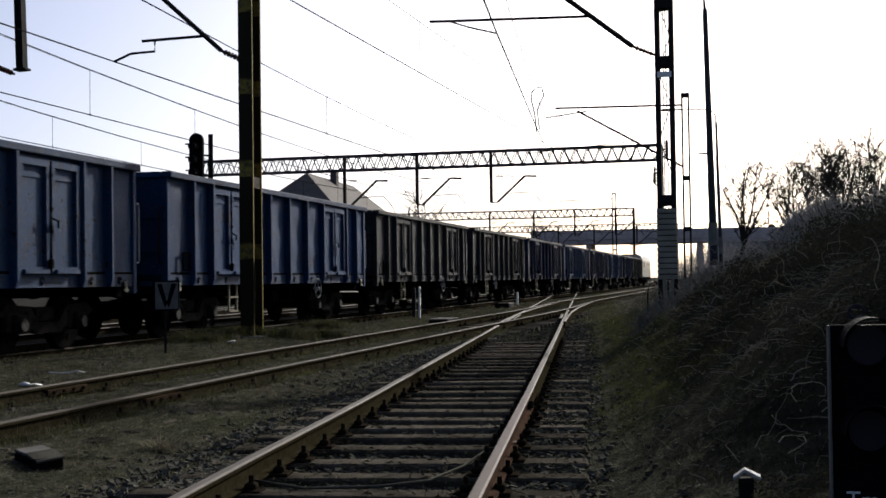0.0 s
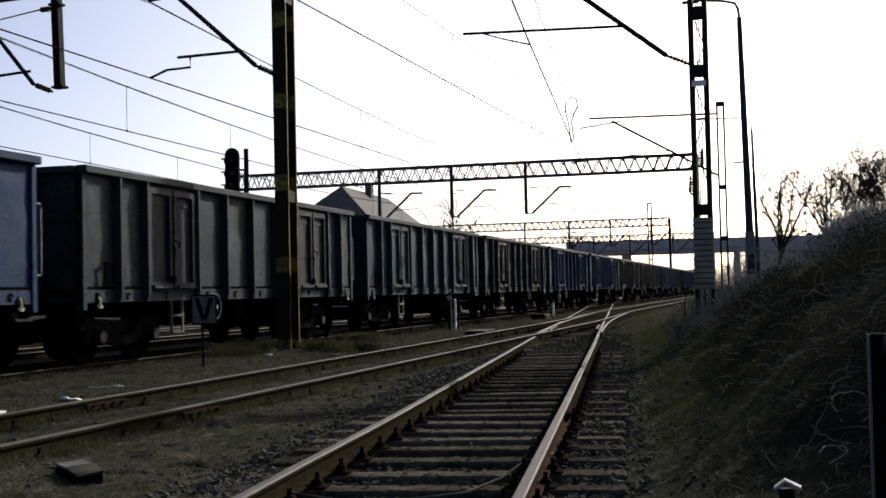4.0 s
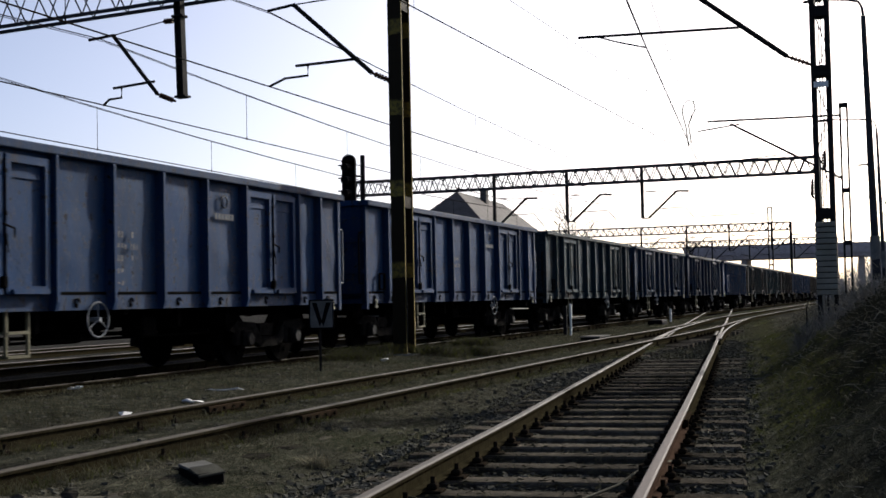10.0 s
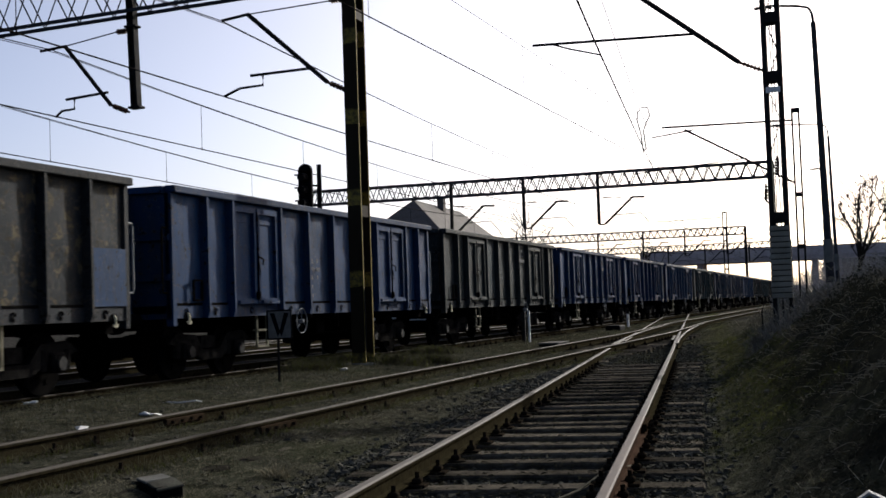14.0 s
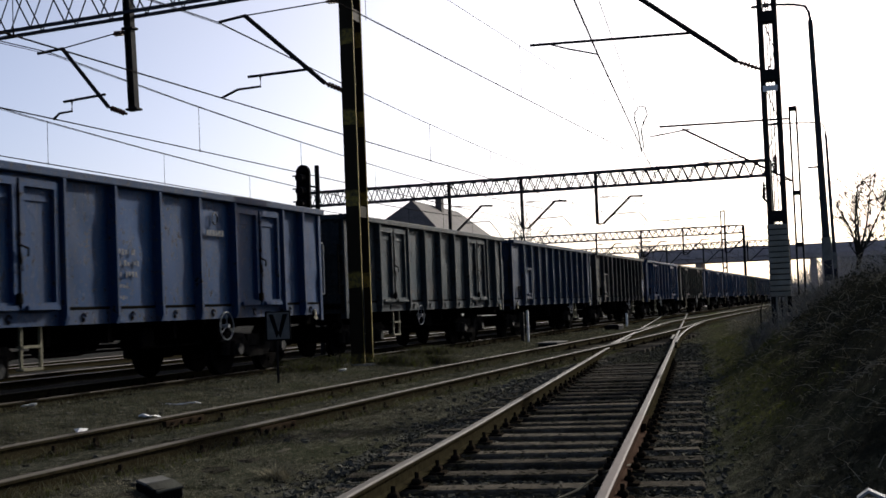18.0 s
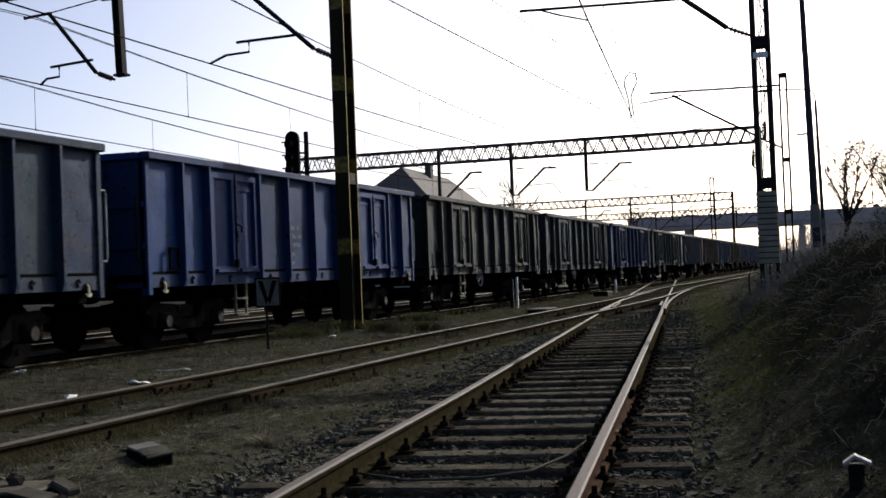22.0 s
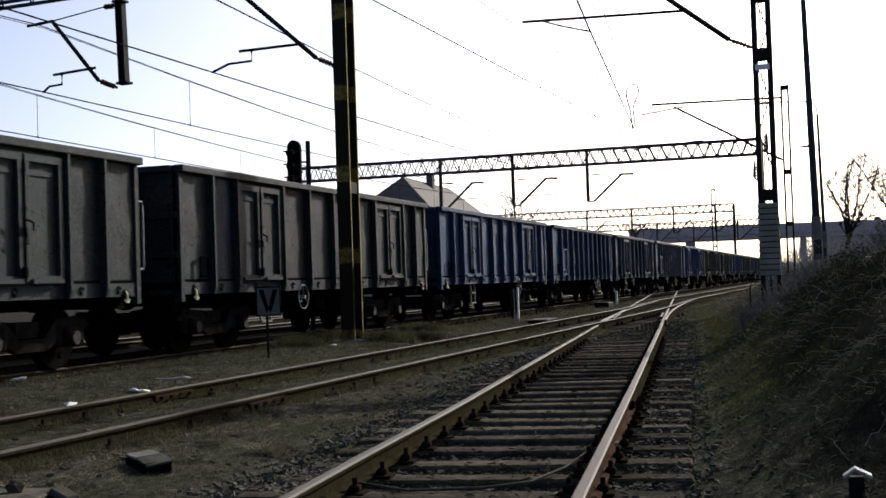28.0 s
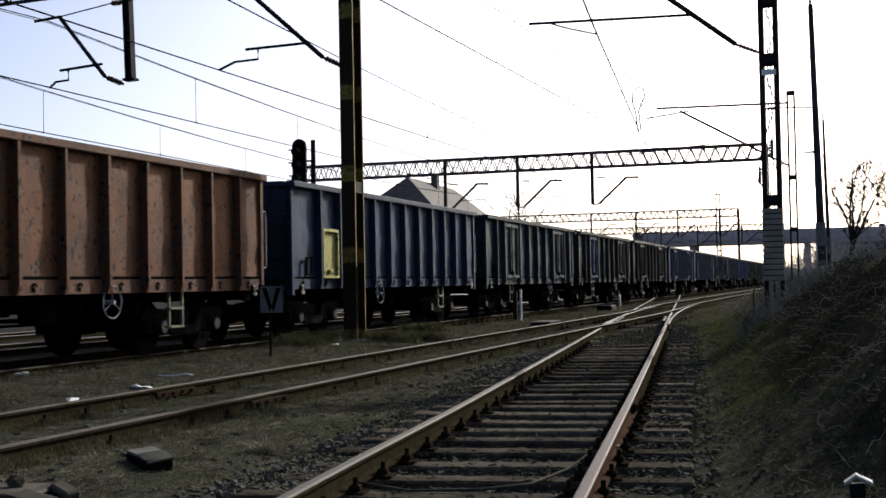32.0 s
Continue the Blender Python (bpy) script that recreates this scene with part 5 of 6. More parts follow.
def build_v_sign():
    x, y = -8.62, 17.9
    z = ground_z(x, y)
    root = thing("marker_sign", "dark square track marker with a pale letter on a thin post", "sign", pose(x, y, 0, 0, 0, 30))
    part("post", tube(bmesh.new(), [(-0.02, 0.03, z - 0.2), (-0.02, 0.03, 0.7)], 0.022, 6), OLD_STEEL, root)
    part("frame", box(bmesh.new(), -0.2, 0.2, -0.02, 0.02, 0.68, 1.15, 0.01), BLACK, root)
    part("board", box(bmesh.new(), -0.175, 0.175, -0.03, -0.021, 0.705, 1.125), SIGN_GREY, root)
    bm = bmesh.new()
    for s in (-1, 1):
        q = [(s * 0.15, 1.10), (s * 0.075, 1.10), (s * -0.005, 0.80), (s * 0.03, 0.72)]
        f = [bm.verts.new((a, -0.034, b)) for a, b in q]
        g = [bm.verts.new((a, -0.031, b)) for a, b in q]
        bm.faces.new(f if s < 0 else f[::-1])
        for k in range(4):
            bm.faces.new((f[k], f[(k + 1) % 4], g[(k + 1) % 4], g[k]))
    bmesh.ops.recalc_face_normals(bm, faces=bm.faces)
    part("letter", bm, BLACK, root)


def build_small_things():
    z = ground_z(-9.57, 37.7)
    root = thing("track_post", "slim white-painted marker post", "post", pose(-9.57, 37.7, 0))
    part("post", box(bmesh.new(), -0.032, 0.032, -0.03, 0.03, z - 0.1, 0.9, 0.01), WHITE, root)
    root = thing("track_post", "dark steel post beside the white marker", "post", pose(-9.75, 37.7, 0))
    part("post", box(bmesh.new(), -0.06, 0.06, -0.05, 0.05, z - 0.1, 0.85, 0.012), OLD_STEEL, root)
    root = thing("track_post", "short white marker between diverging tracks", "post", pose(-9.6, 56.0, 0))
    part("post", box(bmesh.new(), -0.045, 0.045, -0.04, 0.04, -0.2, 0.5, 0.01), WHITE, root)
    root = thing("point_machine", "low steel switch machine with a pale lid", "point machine", pose(-8.15, 34.9, 0))
    part("case", box(bmesh.new(), -0.28, 0.28, -0.65, 0.65, -0.2, -0.04, 0.02), BLACK, root)
    part("lid", box(bmesh.new(), -0.3, 0.3, -0.7, 0.7, -0.04, -0.005, 0.015), CONCRETE, root)
    root = thing("point_machine", "dark switch machine near the far points", "point machine", pose(-9.1, 50.0, 0))
    part("case", box(bmesh.new(), -0.3, 0.3, -0.6, 0.6, -0.2, 0.13, 0.05), BLACK, root)
    for x, y, turn in ((-4.74, 7.82, -36),):
        z = ground_z(x, y)
        root = thing("cable_box", "small black cable box with worn concrete lids", "junction box", pose(x, y, z, 3, 4, turn), "cable boxes")
        root.scale = (0.88, 0.88, 0.9)
        part("case", box(bmesh.new(), -0.2, 0.2, -0.12, 0.12, -0.1, 0.085, 0.012), BLACK, root)
        part("lid", box(bmesh.new(), -0.2, 0.0, -0.12, 0.12, 0.085, 0.107, 0.008), CONCRETE, root)
        part("lid", box(bmesh.new(), 0.0, 0.2, -0.12, 0.12, 0.0, 0.022, 0.008), STONE, root).matrix_local = pose(0.015, 0, 0.09, 2, 9, 3)
    z = ground_z(-4.72, 6.24) - 0.075
    root = thing("cable_pit", "low open cable pit with a broken concrete cover", "cable pit", pose(-4.72, 6.24, z, 0, 0, 14))
    # solid black block: the unlit void of the open pit put into colour
    part("case", box(bmesh.new(), -0.7, 0.26, -0.27, 0.22, -0.1, 0.135, 0.01), BLACK, root)
    part("cover", box(bmesh.new(), -0.75, 0.2, -0.14, 0.27, 0.135, 0.165, 0.012), PIT_COVER, root, "soil-stained concrete cover")
    part("lid", box(bmesh.new(), -0.13, 0.13, -0.075, 0.075, -0.01, 0.01, 0.004), STONE, root, "small broken lid").matrix_local = pose(0.2, -0.17, 0.15, 4, 7, -24)
    part("edge_block", box(bmesh.new(), -0.1, 0.1, -0.05, 0.05, -0.02, 0.03, 0.012), PIT_COVER, root).matrix_local = pose(0.29, 0.1, 0.14, 3, 12, -38)
    for k, (dx, dy, size) in enumerate(((-0.03, 0.13, 0.055), (-0.3, 0.02, 0.045), (-0.5, 0.08, 0.04))):
        bm = bmesh.new()
        bmesh.ops.create_icosphere(bm, subdivisions=1, radius=size)
        for v in bm.verts:
            v.co = Vector((v.co.x * 1.3, v.co.y, v.co.z * 0.75)) + size * 0.5 * Vector(noise.noise_vector(v.co * 14 + Vector((k, 3, 0))))
        ob = part("stone", bm, WOOD)
        ob.matrix_world = pose(-4.72, 6.24, z, 0, 0, 14) @ pose(dx, dy, 0.165 + size * 0.5, 0, 0, 50 * k)
        tagged(ob, "dark lump lying on the pit cover", "stone", "lumps on the pit cover")
    root = thing("rail_bond", "loose grey bonding cable lying across the sleepers", "cable")
    part("cable", tube(bmesh.new(), [(-1.62, 9.3, -0.13), (-1.74, 8.8, -0.12), (-1.76, 8.05, -0.13), (-1.86, 7.5, -0.14), (-2.1, 7.25, -0.14), (-2.55, 7.16, -0.15), (-2.95, 7.3, -0.13)], 0.0095, 6), STONE, root, smooth=True)
    for k, (x, y) in enumerate(((-10.1, 13.65), (-10.22, 13.7), (-7.9, 12.98), (-7.84, 11.4), (-8.8, 20.87), (-8.02, 12.95))):
        bm = bmesh.new()
        bmesh.ops.create_icosphere(bm, subdivisions=1, radius=(0.05, 0.035, 0.05, 0.065, 0.05, 0.035)[k])
        for v in bm.verts:
            v.co = Vector((v.co.x * (1.6 + 0.3 * (k % 3)), v.co.y * 1.1, v.co.z * 0.7)) + 0.04 * Vector(noise.noise_vector(v.co * 11 + Vector((k, 0, 0))))
        ob = part("litter", bm, WHITE)
        ob.matrix_world = pose(x, y, ground_z(x, y) + 0.03, 0, 0, 40 * k)
        tagged(ob, "crumpled scrap of white litter on the ground", "litter", "litter")
    strip = bmesh.new()
    spine = [(-0.26, 0.0, 0.02), (-0.15, 0.03, 0.035), (-0.03, 0.01, 0.02), (0.1, 0.05, 0.03), (0.2, 0.03, 0.05), (0.27, 0.06, 0.02)]
    tube(strip, spine, 0.018, 5, 0.01)
    for v in strip.verts:
        v.co.z *= 0.7
    ob = part("litter", strip, WHITE)
    ob.matrix_world = pose(-8.28, 14.2, ground_z(-8.28, 14.2), 0, 0, 22)
    tagged(ob, "torn strip of pale plastic on the ground", "litter", "litter")
    for x, y, ang in ((-6.235 - HALF + 0.045, 12.0, 0), (-6.235 + HALF + 0.045, 11.2, 0), (near_x(11.9) + HALF + 0.045, 11.95, 6.62)):
        root = thing("fishplate", "rusty bolted rail joint plate", "rail joint", pose(x, y, 0.0 if ang else 0.06, 0, 0, ang), "rail joints")
        part("plate", box(bmesh.new(), -0.03, 0.02, -0.4, 0.4, -0.115, -0.045, 0.006), RED_RUST, root)
        for k in range(4):
            part("bolt", tube(bmesh.new(), [(0.0, -0.3 + 0.2 * k, -0.08), (0.05, -0.3 + 0.2 * k, -0.08)], 0.018, 6), RUSTY, root)


build_bridge()
build_house()
build_lamp(-0.78, 45.0, 1.5, 10.63, 1.4, 0.15)
build_lamp(-0.64, 62.0, 1.5, 8.65, 2.3, 0.10)
build_lamp(-1.05, 100.0, 0.8, 10.1, 0.75, 0.09)
def build_road_sign():
    root = thing("road_sign", "small dark round road sign on a thin pole", "road sign")
    part("pole", tube(bmesh.new(), [(6.2, 218.0, 6.0), (6.1, 218.0, 16.6)], 0.09, 6), OLD_STEEL, root)
    part("plate", disc(bmesh.new(), (6.7, 217.9, 9.3), "y", 0.6, 0.06, 16), OLD_STEEL, root)
    part("arm", tube(bmesh.new(), [(6.2, 218.0, 9.3), (6.7, 218.0, 9.3)], 0.06, 6), OLD_STEEL, root)


build_road_sign()
build_tall_signal()
build_dwarf_signal()
build_marker()
build_v_sign()
build_small_things()


# ---- ballast, grass, brambles, trees ----
def scatter_stones():
    """Slaty ballast between and beside the sleepers of the near track."""
    rng = np.random.default_rng(4)
    verts, faces = [], []
    corners = np.array([(x, y, z) for x in (-1, 1) for y in (-1, 1) for z in (-1, 1)], float)
    quads = ((0, 1, 3, 2), (4, 6, 7, 5), (0, 4, 5, 1), (2, 3, 7, 6), (0, 2, 6, 4), (1, 5, 7, 3))
    n = 44000
    for k in range(n):
        y = 5.0 + 30.0 * rng.random() ** 1.7
        zone = rng.random()
        if zone < 0.48:
            off = -0.85 - abs(rng.normal(0, 0.34))
        elif zone < 0.88:
            off = rng.uniform(-0.72, 0.72)
            if rng.random() < 0.45:
                continue
        else:
            off = 0.85 + abs(rng.normal(0, 0.4))
        x = near_x(y) + off
        if x < SIDING_X + 1.2 or x > toe_x(y) + 0.6:
            continue
        size = rng.uniform(0.008, 0.022) * (1.0 if y < 16 else 1.25) * (0.8 if abs(off) < 0.75 else 1.0)
        sh = corners * size * rng.uniform((0.7, 0.7, 0.35), (1.5, 1.3, 0.8)) + rng.normal(0, size * 0.22, (8, 3))
        a, b = rng.uniform(0, 6.28), rng.normal(0, 0.4)
        rot = np.array([[math.cos(a), -math.sin(a), 0], [math.sin(a), math.cos(a), 0], [0, 0, 1]]) @ np.array([[1, 0, 0], [0, math.cos(b), -math.sin(b)], [0, math.sin(b), math.cos(b)]])
        lift = 0.03 * math.exp(-((abs(off) - 1.1) / 0.35) ** 2)
        p = sh @ rot.T + (x, y, ground_z(x, y) + lift + 0.006)
        base = len(verts)
        verts.extend(map(tuple, p))
        faces.extend(tuple(base + i for i in q) for q in quads)
    soup("ballast", verts, faces, STONE, "dark slaty ballast stones around the track", "ballast")


def blades(name, spots, material, label, h0, h1, w, seed, lean=0.6, kind_word="grass"):
    """Grass as thin bent blades at the given (x, y) spots."""
    rng = np.random.default_rng(seed)
    verts, faces = [], []
    for x, y in spots:
        h = rng.uniform(h0, h1)
        a = rng.uniform(0, 6.28)
        dx, dy = math.cos(a), math.sin(a)
        ln = rng.uniform(0.2, 1.0) * lean * h * 2
        z = ground_z(x, y) - 0.01
        b = len(verts)
        ww = w * rng.uniform(0.6, 1.4) * (1 + max(0.0, y - 10) / 22)
        verts += [(x - dy * ww, y + dx * ww, z), (x + dy * ww, y - dx * ww, z), (x + dx * ln * 0.4 + dy * ww * 0.7, y + dy * ln * 0.4 - dx * ww * 0.7, z + h * 0.65),
                  (x + dx * ln * 0.4 - dy * ww * 0.7, y + dy * ln * 0.4 + dx * ww * 0.7, z + h * 0.65), (x + dx * ln, y + dy * ln, z + h * 0.9)]
        faces += [(b, b + 1, b + 2, b + 3), (b + 3, b + 2, b + 4)]
    return soup(name, verts, faces, material, label, kind_word)


def grass_spots(n, seed, test, y0=4.5, y1=46.0, x0=-10.6, x1=6.0, clump=0.0, power=1.6):
    rng = np.random.default_rng(seed)
    out = []
    while len(out) < n:
        y = y0 + (y1 - y0) * rng.random() ** power
        x = rng.uniform(x0, x1)
        if test(x, y) and noise.noise((x * 1.7, y * 1.1, seed)) > clump - 0.5 * rng.random():
            out.append((x, y))
    return out


def on_flat(x, y):
    return x < near_x(y) - 1.25 and x > -10.4 and not 0.68 < abs(x - SIDING_X) < 0.84


def arcs(name, n, seed, material, label, r, ln, y0, y1, lift, segs=4, spread=4.5, power=1.4, curl=0.28, rise=0.0):
    """Bramble canes and dead stems arching over the bank."""
    rng = np.random.default_rng(seed)
    bm_v, bm_f = [], []
    for _ in range(n):
        y = y0 + (y1 - y0) * rng.random() ** power
        x = toe_x(y) + 0.2 + spread * rng.random() ** 0.9 * (1 + y / 60)
        a = rng.uniform(0, 6.28)
        grow = min(1.0, 0.25 + (x - toe_x(y)) / 2.2) if spread > 1 else 1.0
        length = rng.uniform(*ln) * grow
        up = rng.uniform(*lift) * grow
        p = Vector((x, y, ground_z(x, y) + rise * grow * rng.uniform(0.2, 1.0)))
        d = Vector((math.cos(a), math.sin(a), up)).normalized()
        rr = r * rng.uniform(0.6, 1.3) * (1 + max(0, y - 10) / 30)
        prev = None
        for k in range(segs + 1):
            u = d.cross(Vector((0, 0, 1)))
            u = u.normalized() if u.length > 1e-4 else Vector((1, 0, 0))
            v = d.cross(u)
            t = rr * (1 - 0.7 * k / segs)
            base = len(bm_v)
            bm_v += [tuple(p + u * t), tuple(p - u * t * 0.5 + v * t * 0.87), tuple(p - u * t * 0.5 - v * t * 0.87)]
            if prev is not None:
                bm_f += [(prev + i, prev + (i + 1) % 3, base + (i + 1) % 3, base + i) for i in range(3)]
            prev = base
            p = p + d * (length / segs)
            d = (d + Vector((*rng.normal(0, curl, 2), rng.normal(-0.18, 0.2 + curl * 0.4)))).normalized()
            floor = ground_z(p.x, p.y) + 0.02 if k == segs - 1 else -9
            if p.z < floor:
                p.z = floor
    return soup(name, bm_v, bm_f, material, label, "brush")


def leaves(name, n, seed, material, label, size, y0, y1, height, inner=1.2, outer=5.0):
    rng = np.random.default_rng(seed)
    verts, faces = [], []
    for _ in range(n):
        y = y0 + (y1 - y0) * rng.random() ** 1.3
        x = toe_x(y) + inner + outer * rng.random() * (1 + y / 80)
        if noise.noise((x * 0.8, y * 0.5, 21)) < -0.15:
            continue
        z = ground_z(x, y) + height * rng.random() ** 1.5 * min(1.0, (x - toe_x(y) - inner + 0.4) / 2.0)
        s = size * rng.uniform(0.6, 1.5) * (1 + max(0, y - 10) / 25)
        u, v = Vector(rng.normal(0, 1, 3)).normalized(), Vector(rng.normal(0, 1, 3)).normalized()
        c = Vector((x, y, z))
        b = len(verts)
        verts += [tuple(c - u * s), tuple(c + v * s * 0.5), tuple(c + u * s), tuple(c - v * s * 0.5)]
        faces.append((b, b + 1, b + 2, b + 3))
    return soup(name, verts, faces, material, label, "brush")


def branching(rng, height, depth, spread, thin, trunk, low, forks):
    """Trunk, limbs and twigs of a bare tree of the given height, as three bmeshes: a wandering leader with side shoots that bend upwards."""
    levels = [bmesh.new() for _ in range(3)]

    def shoot(p, d, length, r, level):
        n = 6 if level == 0 else 4
        pts = [p]
        for k in range(n):
            d = (d + Vector(rng.normal(0, 0.07 + 0.04 * level, 3)) + Vector((0, 0, 0.09 if level else 0.02))).normalized()
            pts.append(pts[-1] + d * length / n)
        tube(levels[min(level, 2)], pts, r, (7, 5, 3, 3)[min(level, 3)], max(thin * 0.6, r * 0.35))
        if level >= depth - 2:
            return
        for k in range((14 if forks else 20, 7, 5, 3)[level]):
            q = rng.uniform(low if level == 0 else 0.2, 1.0)
            i = min(n - 1, int(q * n))
            start = pts[i].lerp(pts[i + 1], q * n - i)
            side = Vector((*rng.normal(0, 1, 2), rng.normal(0.1, 0.35))).normalized()
            nd = (d * 0.55 + side * spread * rng.uniform(0.7, 1.3)).normalized()
            shoot(start, nd, length * rng.uniform(0.26, 0.55) * (1.15 - 0.55 * q), max(thin, r * (1 - 0.6 * q) * 0.5), level + 1)

    base = Vector((0, 0, -0.2))
    if forks:  # a short bole that divides into several leaders
        bend = Vector((0.12, 0, 0.22 * height))
        tube(levels[0], [base, base.lerp(bend, 0.5) + Vector((-0.06, 0, 0)), bend], height * trunk, 8, height * trunk * 0.75)
        for k in range(forks):
            out = Vector((0.13 * (k - 0.4 * forks + 0.5) + rng.normal(0, 0.06), rng.normal(0, 0.3), 1)).normalized()
            shoot(bend - Vector((0, 0, 0.1)), out, height * rng.uniform(0.55, 0.8), height * trunk * 0.5, 0)
    else:
        shoot(base, Vector((rng.normal(0, 0.06), rng.normal(0, 0.06), 1)).normalized(), height, height * trunk, 0)
    top = max(v.co.z for bm in levels for v in bm.verts)
    for bm in levels:
        for v in bm.verts:
            v.co *= height / top
    return levels


def bare_tree(x, y, z, height, seed, depth=5, spread=0.5, fine=0.00009, tilt=0.0, trunk=0.021, low=0.3, forks=0):
    rng = np.random.default_rng(seed)
    stem, limbs, twigs = branching(rng, height, depth, spread, y * fine, trunk, low, forks)
    root = thing("bare_tree", "leafless tree with a dark twisting trunk and fine twigs", "tree", pose(x, y, z, 0, tilt), "bare trees")
    part("trunk", stem, BARK, root)
    part("limb_frame", limbs, BARK, root)
    part("crown", twigs, BARK, root)


def shrub_meshes(seed):
    """Stems and twigs of a leafless shrub about two metres high."""
    rng = np.random.default_rng(seed)
    stems, twigs = bmesh.new(), bmesh.new()
    for _ in range(16):
        a, lean = rng.uniform(0, 6.28), rng.uniform(0.1, 0.8)
        d = Vector((math.cos(a) * lean, math.sin(a) * lean, 1)).normalized()
        p = Vector((*rng.normal(0, 0.25, 2), -0.2))
        h = rng.uniform(1.2, 2.4)
        end = p + d * h + Vector(rng.normal(0, 0.15, 3))
        mid = p.lerp(end, 0.5) + Vector(rng.normal(0, 0.1, 3))
        tube(stems, [p, mid, end], 0.022, 4, 0.008)
        for _ in range(12):
            q = p.lerp(end, rng.uniform(0.25, 1.0))
            s = Vector((*rng.normal(0, 1, 2), rng.normal(0.5, 0.5))).normalized()
            tube(twigs, [q, q + s * rng.uniform(0.2, 0.5), q + s * rng.uniform(0.5, 0.9) + Vector((0, 0, 0.15))], 0.010, 3, 0.005)
    out = []
    for name, bm in (("woody_base", stems), ("crown", twigs)):
        me = bpy.data.meshes.new(name)
        bm.to_mesh(me)
        bm.free()
        me.materials.append(BARK if name == "woody_base" else HAZEL)
        out.append(me)
    return out


def plant_shrubs():
    rng = np.random.default_rng(12)
    kinds = [shrub_meshes(k) for k in range(5)]
    spots = [(toe_x(y) + u, y) for y, u in ((24, 6.6), (27, 5.4), (30, 7.0), (33, 6.0), (36, 7.6), (40, 6.3), (44, 8.0), (46, 6.6), (50, 9.2), (52, 7.0), (56, 8.4), (58, 10.5),
                                            (62, 9.2), (66, 11.0), (70, 8.6), (74, 12.0), (80, 9.5), (86, 12.5), (92, 8.0), (100, 10.0), (38, 9.5), (48, 11.0), (60, 13.0), (30, 9.0), (26, 8.6))]
    for k, (x, y) in enumerate(spots):
        s = rng.uniform(0.7, 1.15) * (1.0 + 0.25 * (y > 50))
        root = thing("shrub", "dense leafless shrub on the grassy bank", "shrub", pose(x, y, ground_z(x, y), 0, 0, rng.uniform(0, 360)), "shrubs on the bank")
        root.scale = (s, s, s)
        for name, me in zip(("woody_base", "crown"), kinds[k % 5]):
            part(name, me, None, root)


scatter_stones()
blades("dead_grass", grass_spots(42000, 1, on_flat, clump=0.0), STRAW, "short trampled dead grass between the tracks", 0.015, 0.06, 0.0022, 2, 2.2)
blades("tall_dead_grass", grass_spots(9000, 5, lambda x, y: on_flat(x, y) and x < -7.6, 10, 60, -10.4, -7.4), STRAW, "taller dead grass beside the main track", 0.03, 0.11, 0.0035, 6, 1.2)
blades("bank_grass", grass_spots(15000, 7, lambda x, y: 0.1 < x - toe_x(y) < 4.5 and y > 13 + 3 * noise.noise((x, y * 0.4, 3)), 9, 52, -4.4, 4.5, 0.05), STRAW, "dry tangled grass on the bank", 0.03, 0.11, 0.0016, 8, 1.4)
blades("mossy_grass", grass_spots(16000, 9, lambda x, y: -0.4 < x - toe_x(y) < 0.9 + 0.5 * noise.noise((x, y, 0)) and y > 10, 10, 34, -5.0, 1.0, -0.1, 1.0), GREEN, "patch of fresh green grass at the foot of the bank", 0.015, 0.05, 0.0035, 10, 1.0)
arcs("brambles", 9000, 11, TWIG, "dark tangled bramble canes covering the bank", 0.0013, (0.15, 0.6), 4.5, 70, (0.3, 1.8), 4, 5.5, 1.3, 0.45)
arcs("grey_brambles", 1100, 12, HAZEL, "grey dead bramble canes among the dark ones", 0.0016, (0.12, 0.5), 4.5, 60, (0.3, 1.8), 5, 5.5, 1.5, 0.4)
arcs("dead_canes", 900, 13, DEAD_TWIG, "bleached curling dead canes on the bank", 0.0036, (0.15, 0.55), 5, 50, (0.6, 1.5), 6, 5.2, 1.3, 0.6, 0.6)
arcs("loose_twigs", 1900, 15, DEAD_TWIG, "pale broken twigs along the track edge", 0.0032, (0.1, 0.5), 5.5, 22, (0.0, 0.2), 4, 2.0, 1.3, 0.5)
leaves("bramble_leaves", 95000, 17, BRAMBLE, "dark bramble leaves among the canes", 0.017, 4.5, 21, 0.5)
leaves("low_bramble_leaves", 45000, 18, BRAMBLE, "dark low bramble leaves on the near bank", 0.012, 4.6, 17, 0.3, 0.55, 2.4)
blades("foot_grass", grass_spots(9000, 19, lambda x, y: -0.35 < x - toe_x(y) < (0.5 if y < 14 else 1.6), 5, 30, -4.0, 2.0, -0.3, 1.2), STRAW, "flattened dry grass at the foot of the bank", 0.02, 0.06, 0.003, 20, 1.6)
for k, (x, y, r) in enumerate(((-9.9, 22.0, 0.55), (-8.6, 23.2, 0.5), (-9.5, 21.0, 0.4), (-4.37, 9.0, 0.1), (-8.2, 24.5, 0.35), (-10.3, 24.4, 0.5), (-9.3, 27.4, 0.5))):
    rng = np.random.default_rng(40 + k)
    for mat, share in ((STRAW, 0.6), (GREEN, 0.4), (TWIG, 0.3)):
        if r > 0.2 or mat == STRAW:
            blades("weed_clump", [(x + a, y + b) for a, b in rng.normal(0, r * 0.5, (int((1900 * r + 60) * share), 2))], mat if r > 0.2 else PALE_STRAW, "tangled weed clump beside the track", 0.06, 0.12 + 0.3 * r, 0.004, 50 + k, 1.3, "weeds")


def beside_rails(x, y):
    """Within a hand of the siding's rails, where weeds are never trodden."""
    return 0.05 < abs(abs(x - siding_x(y)) - HALF) < 0.22


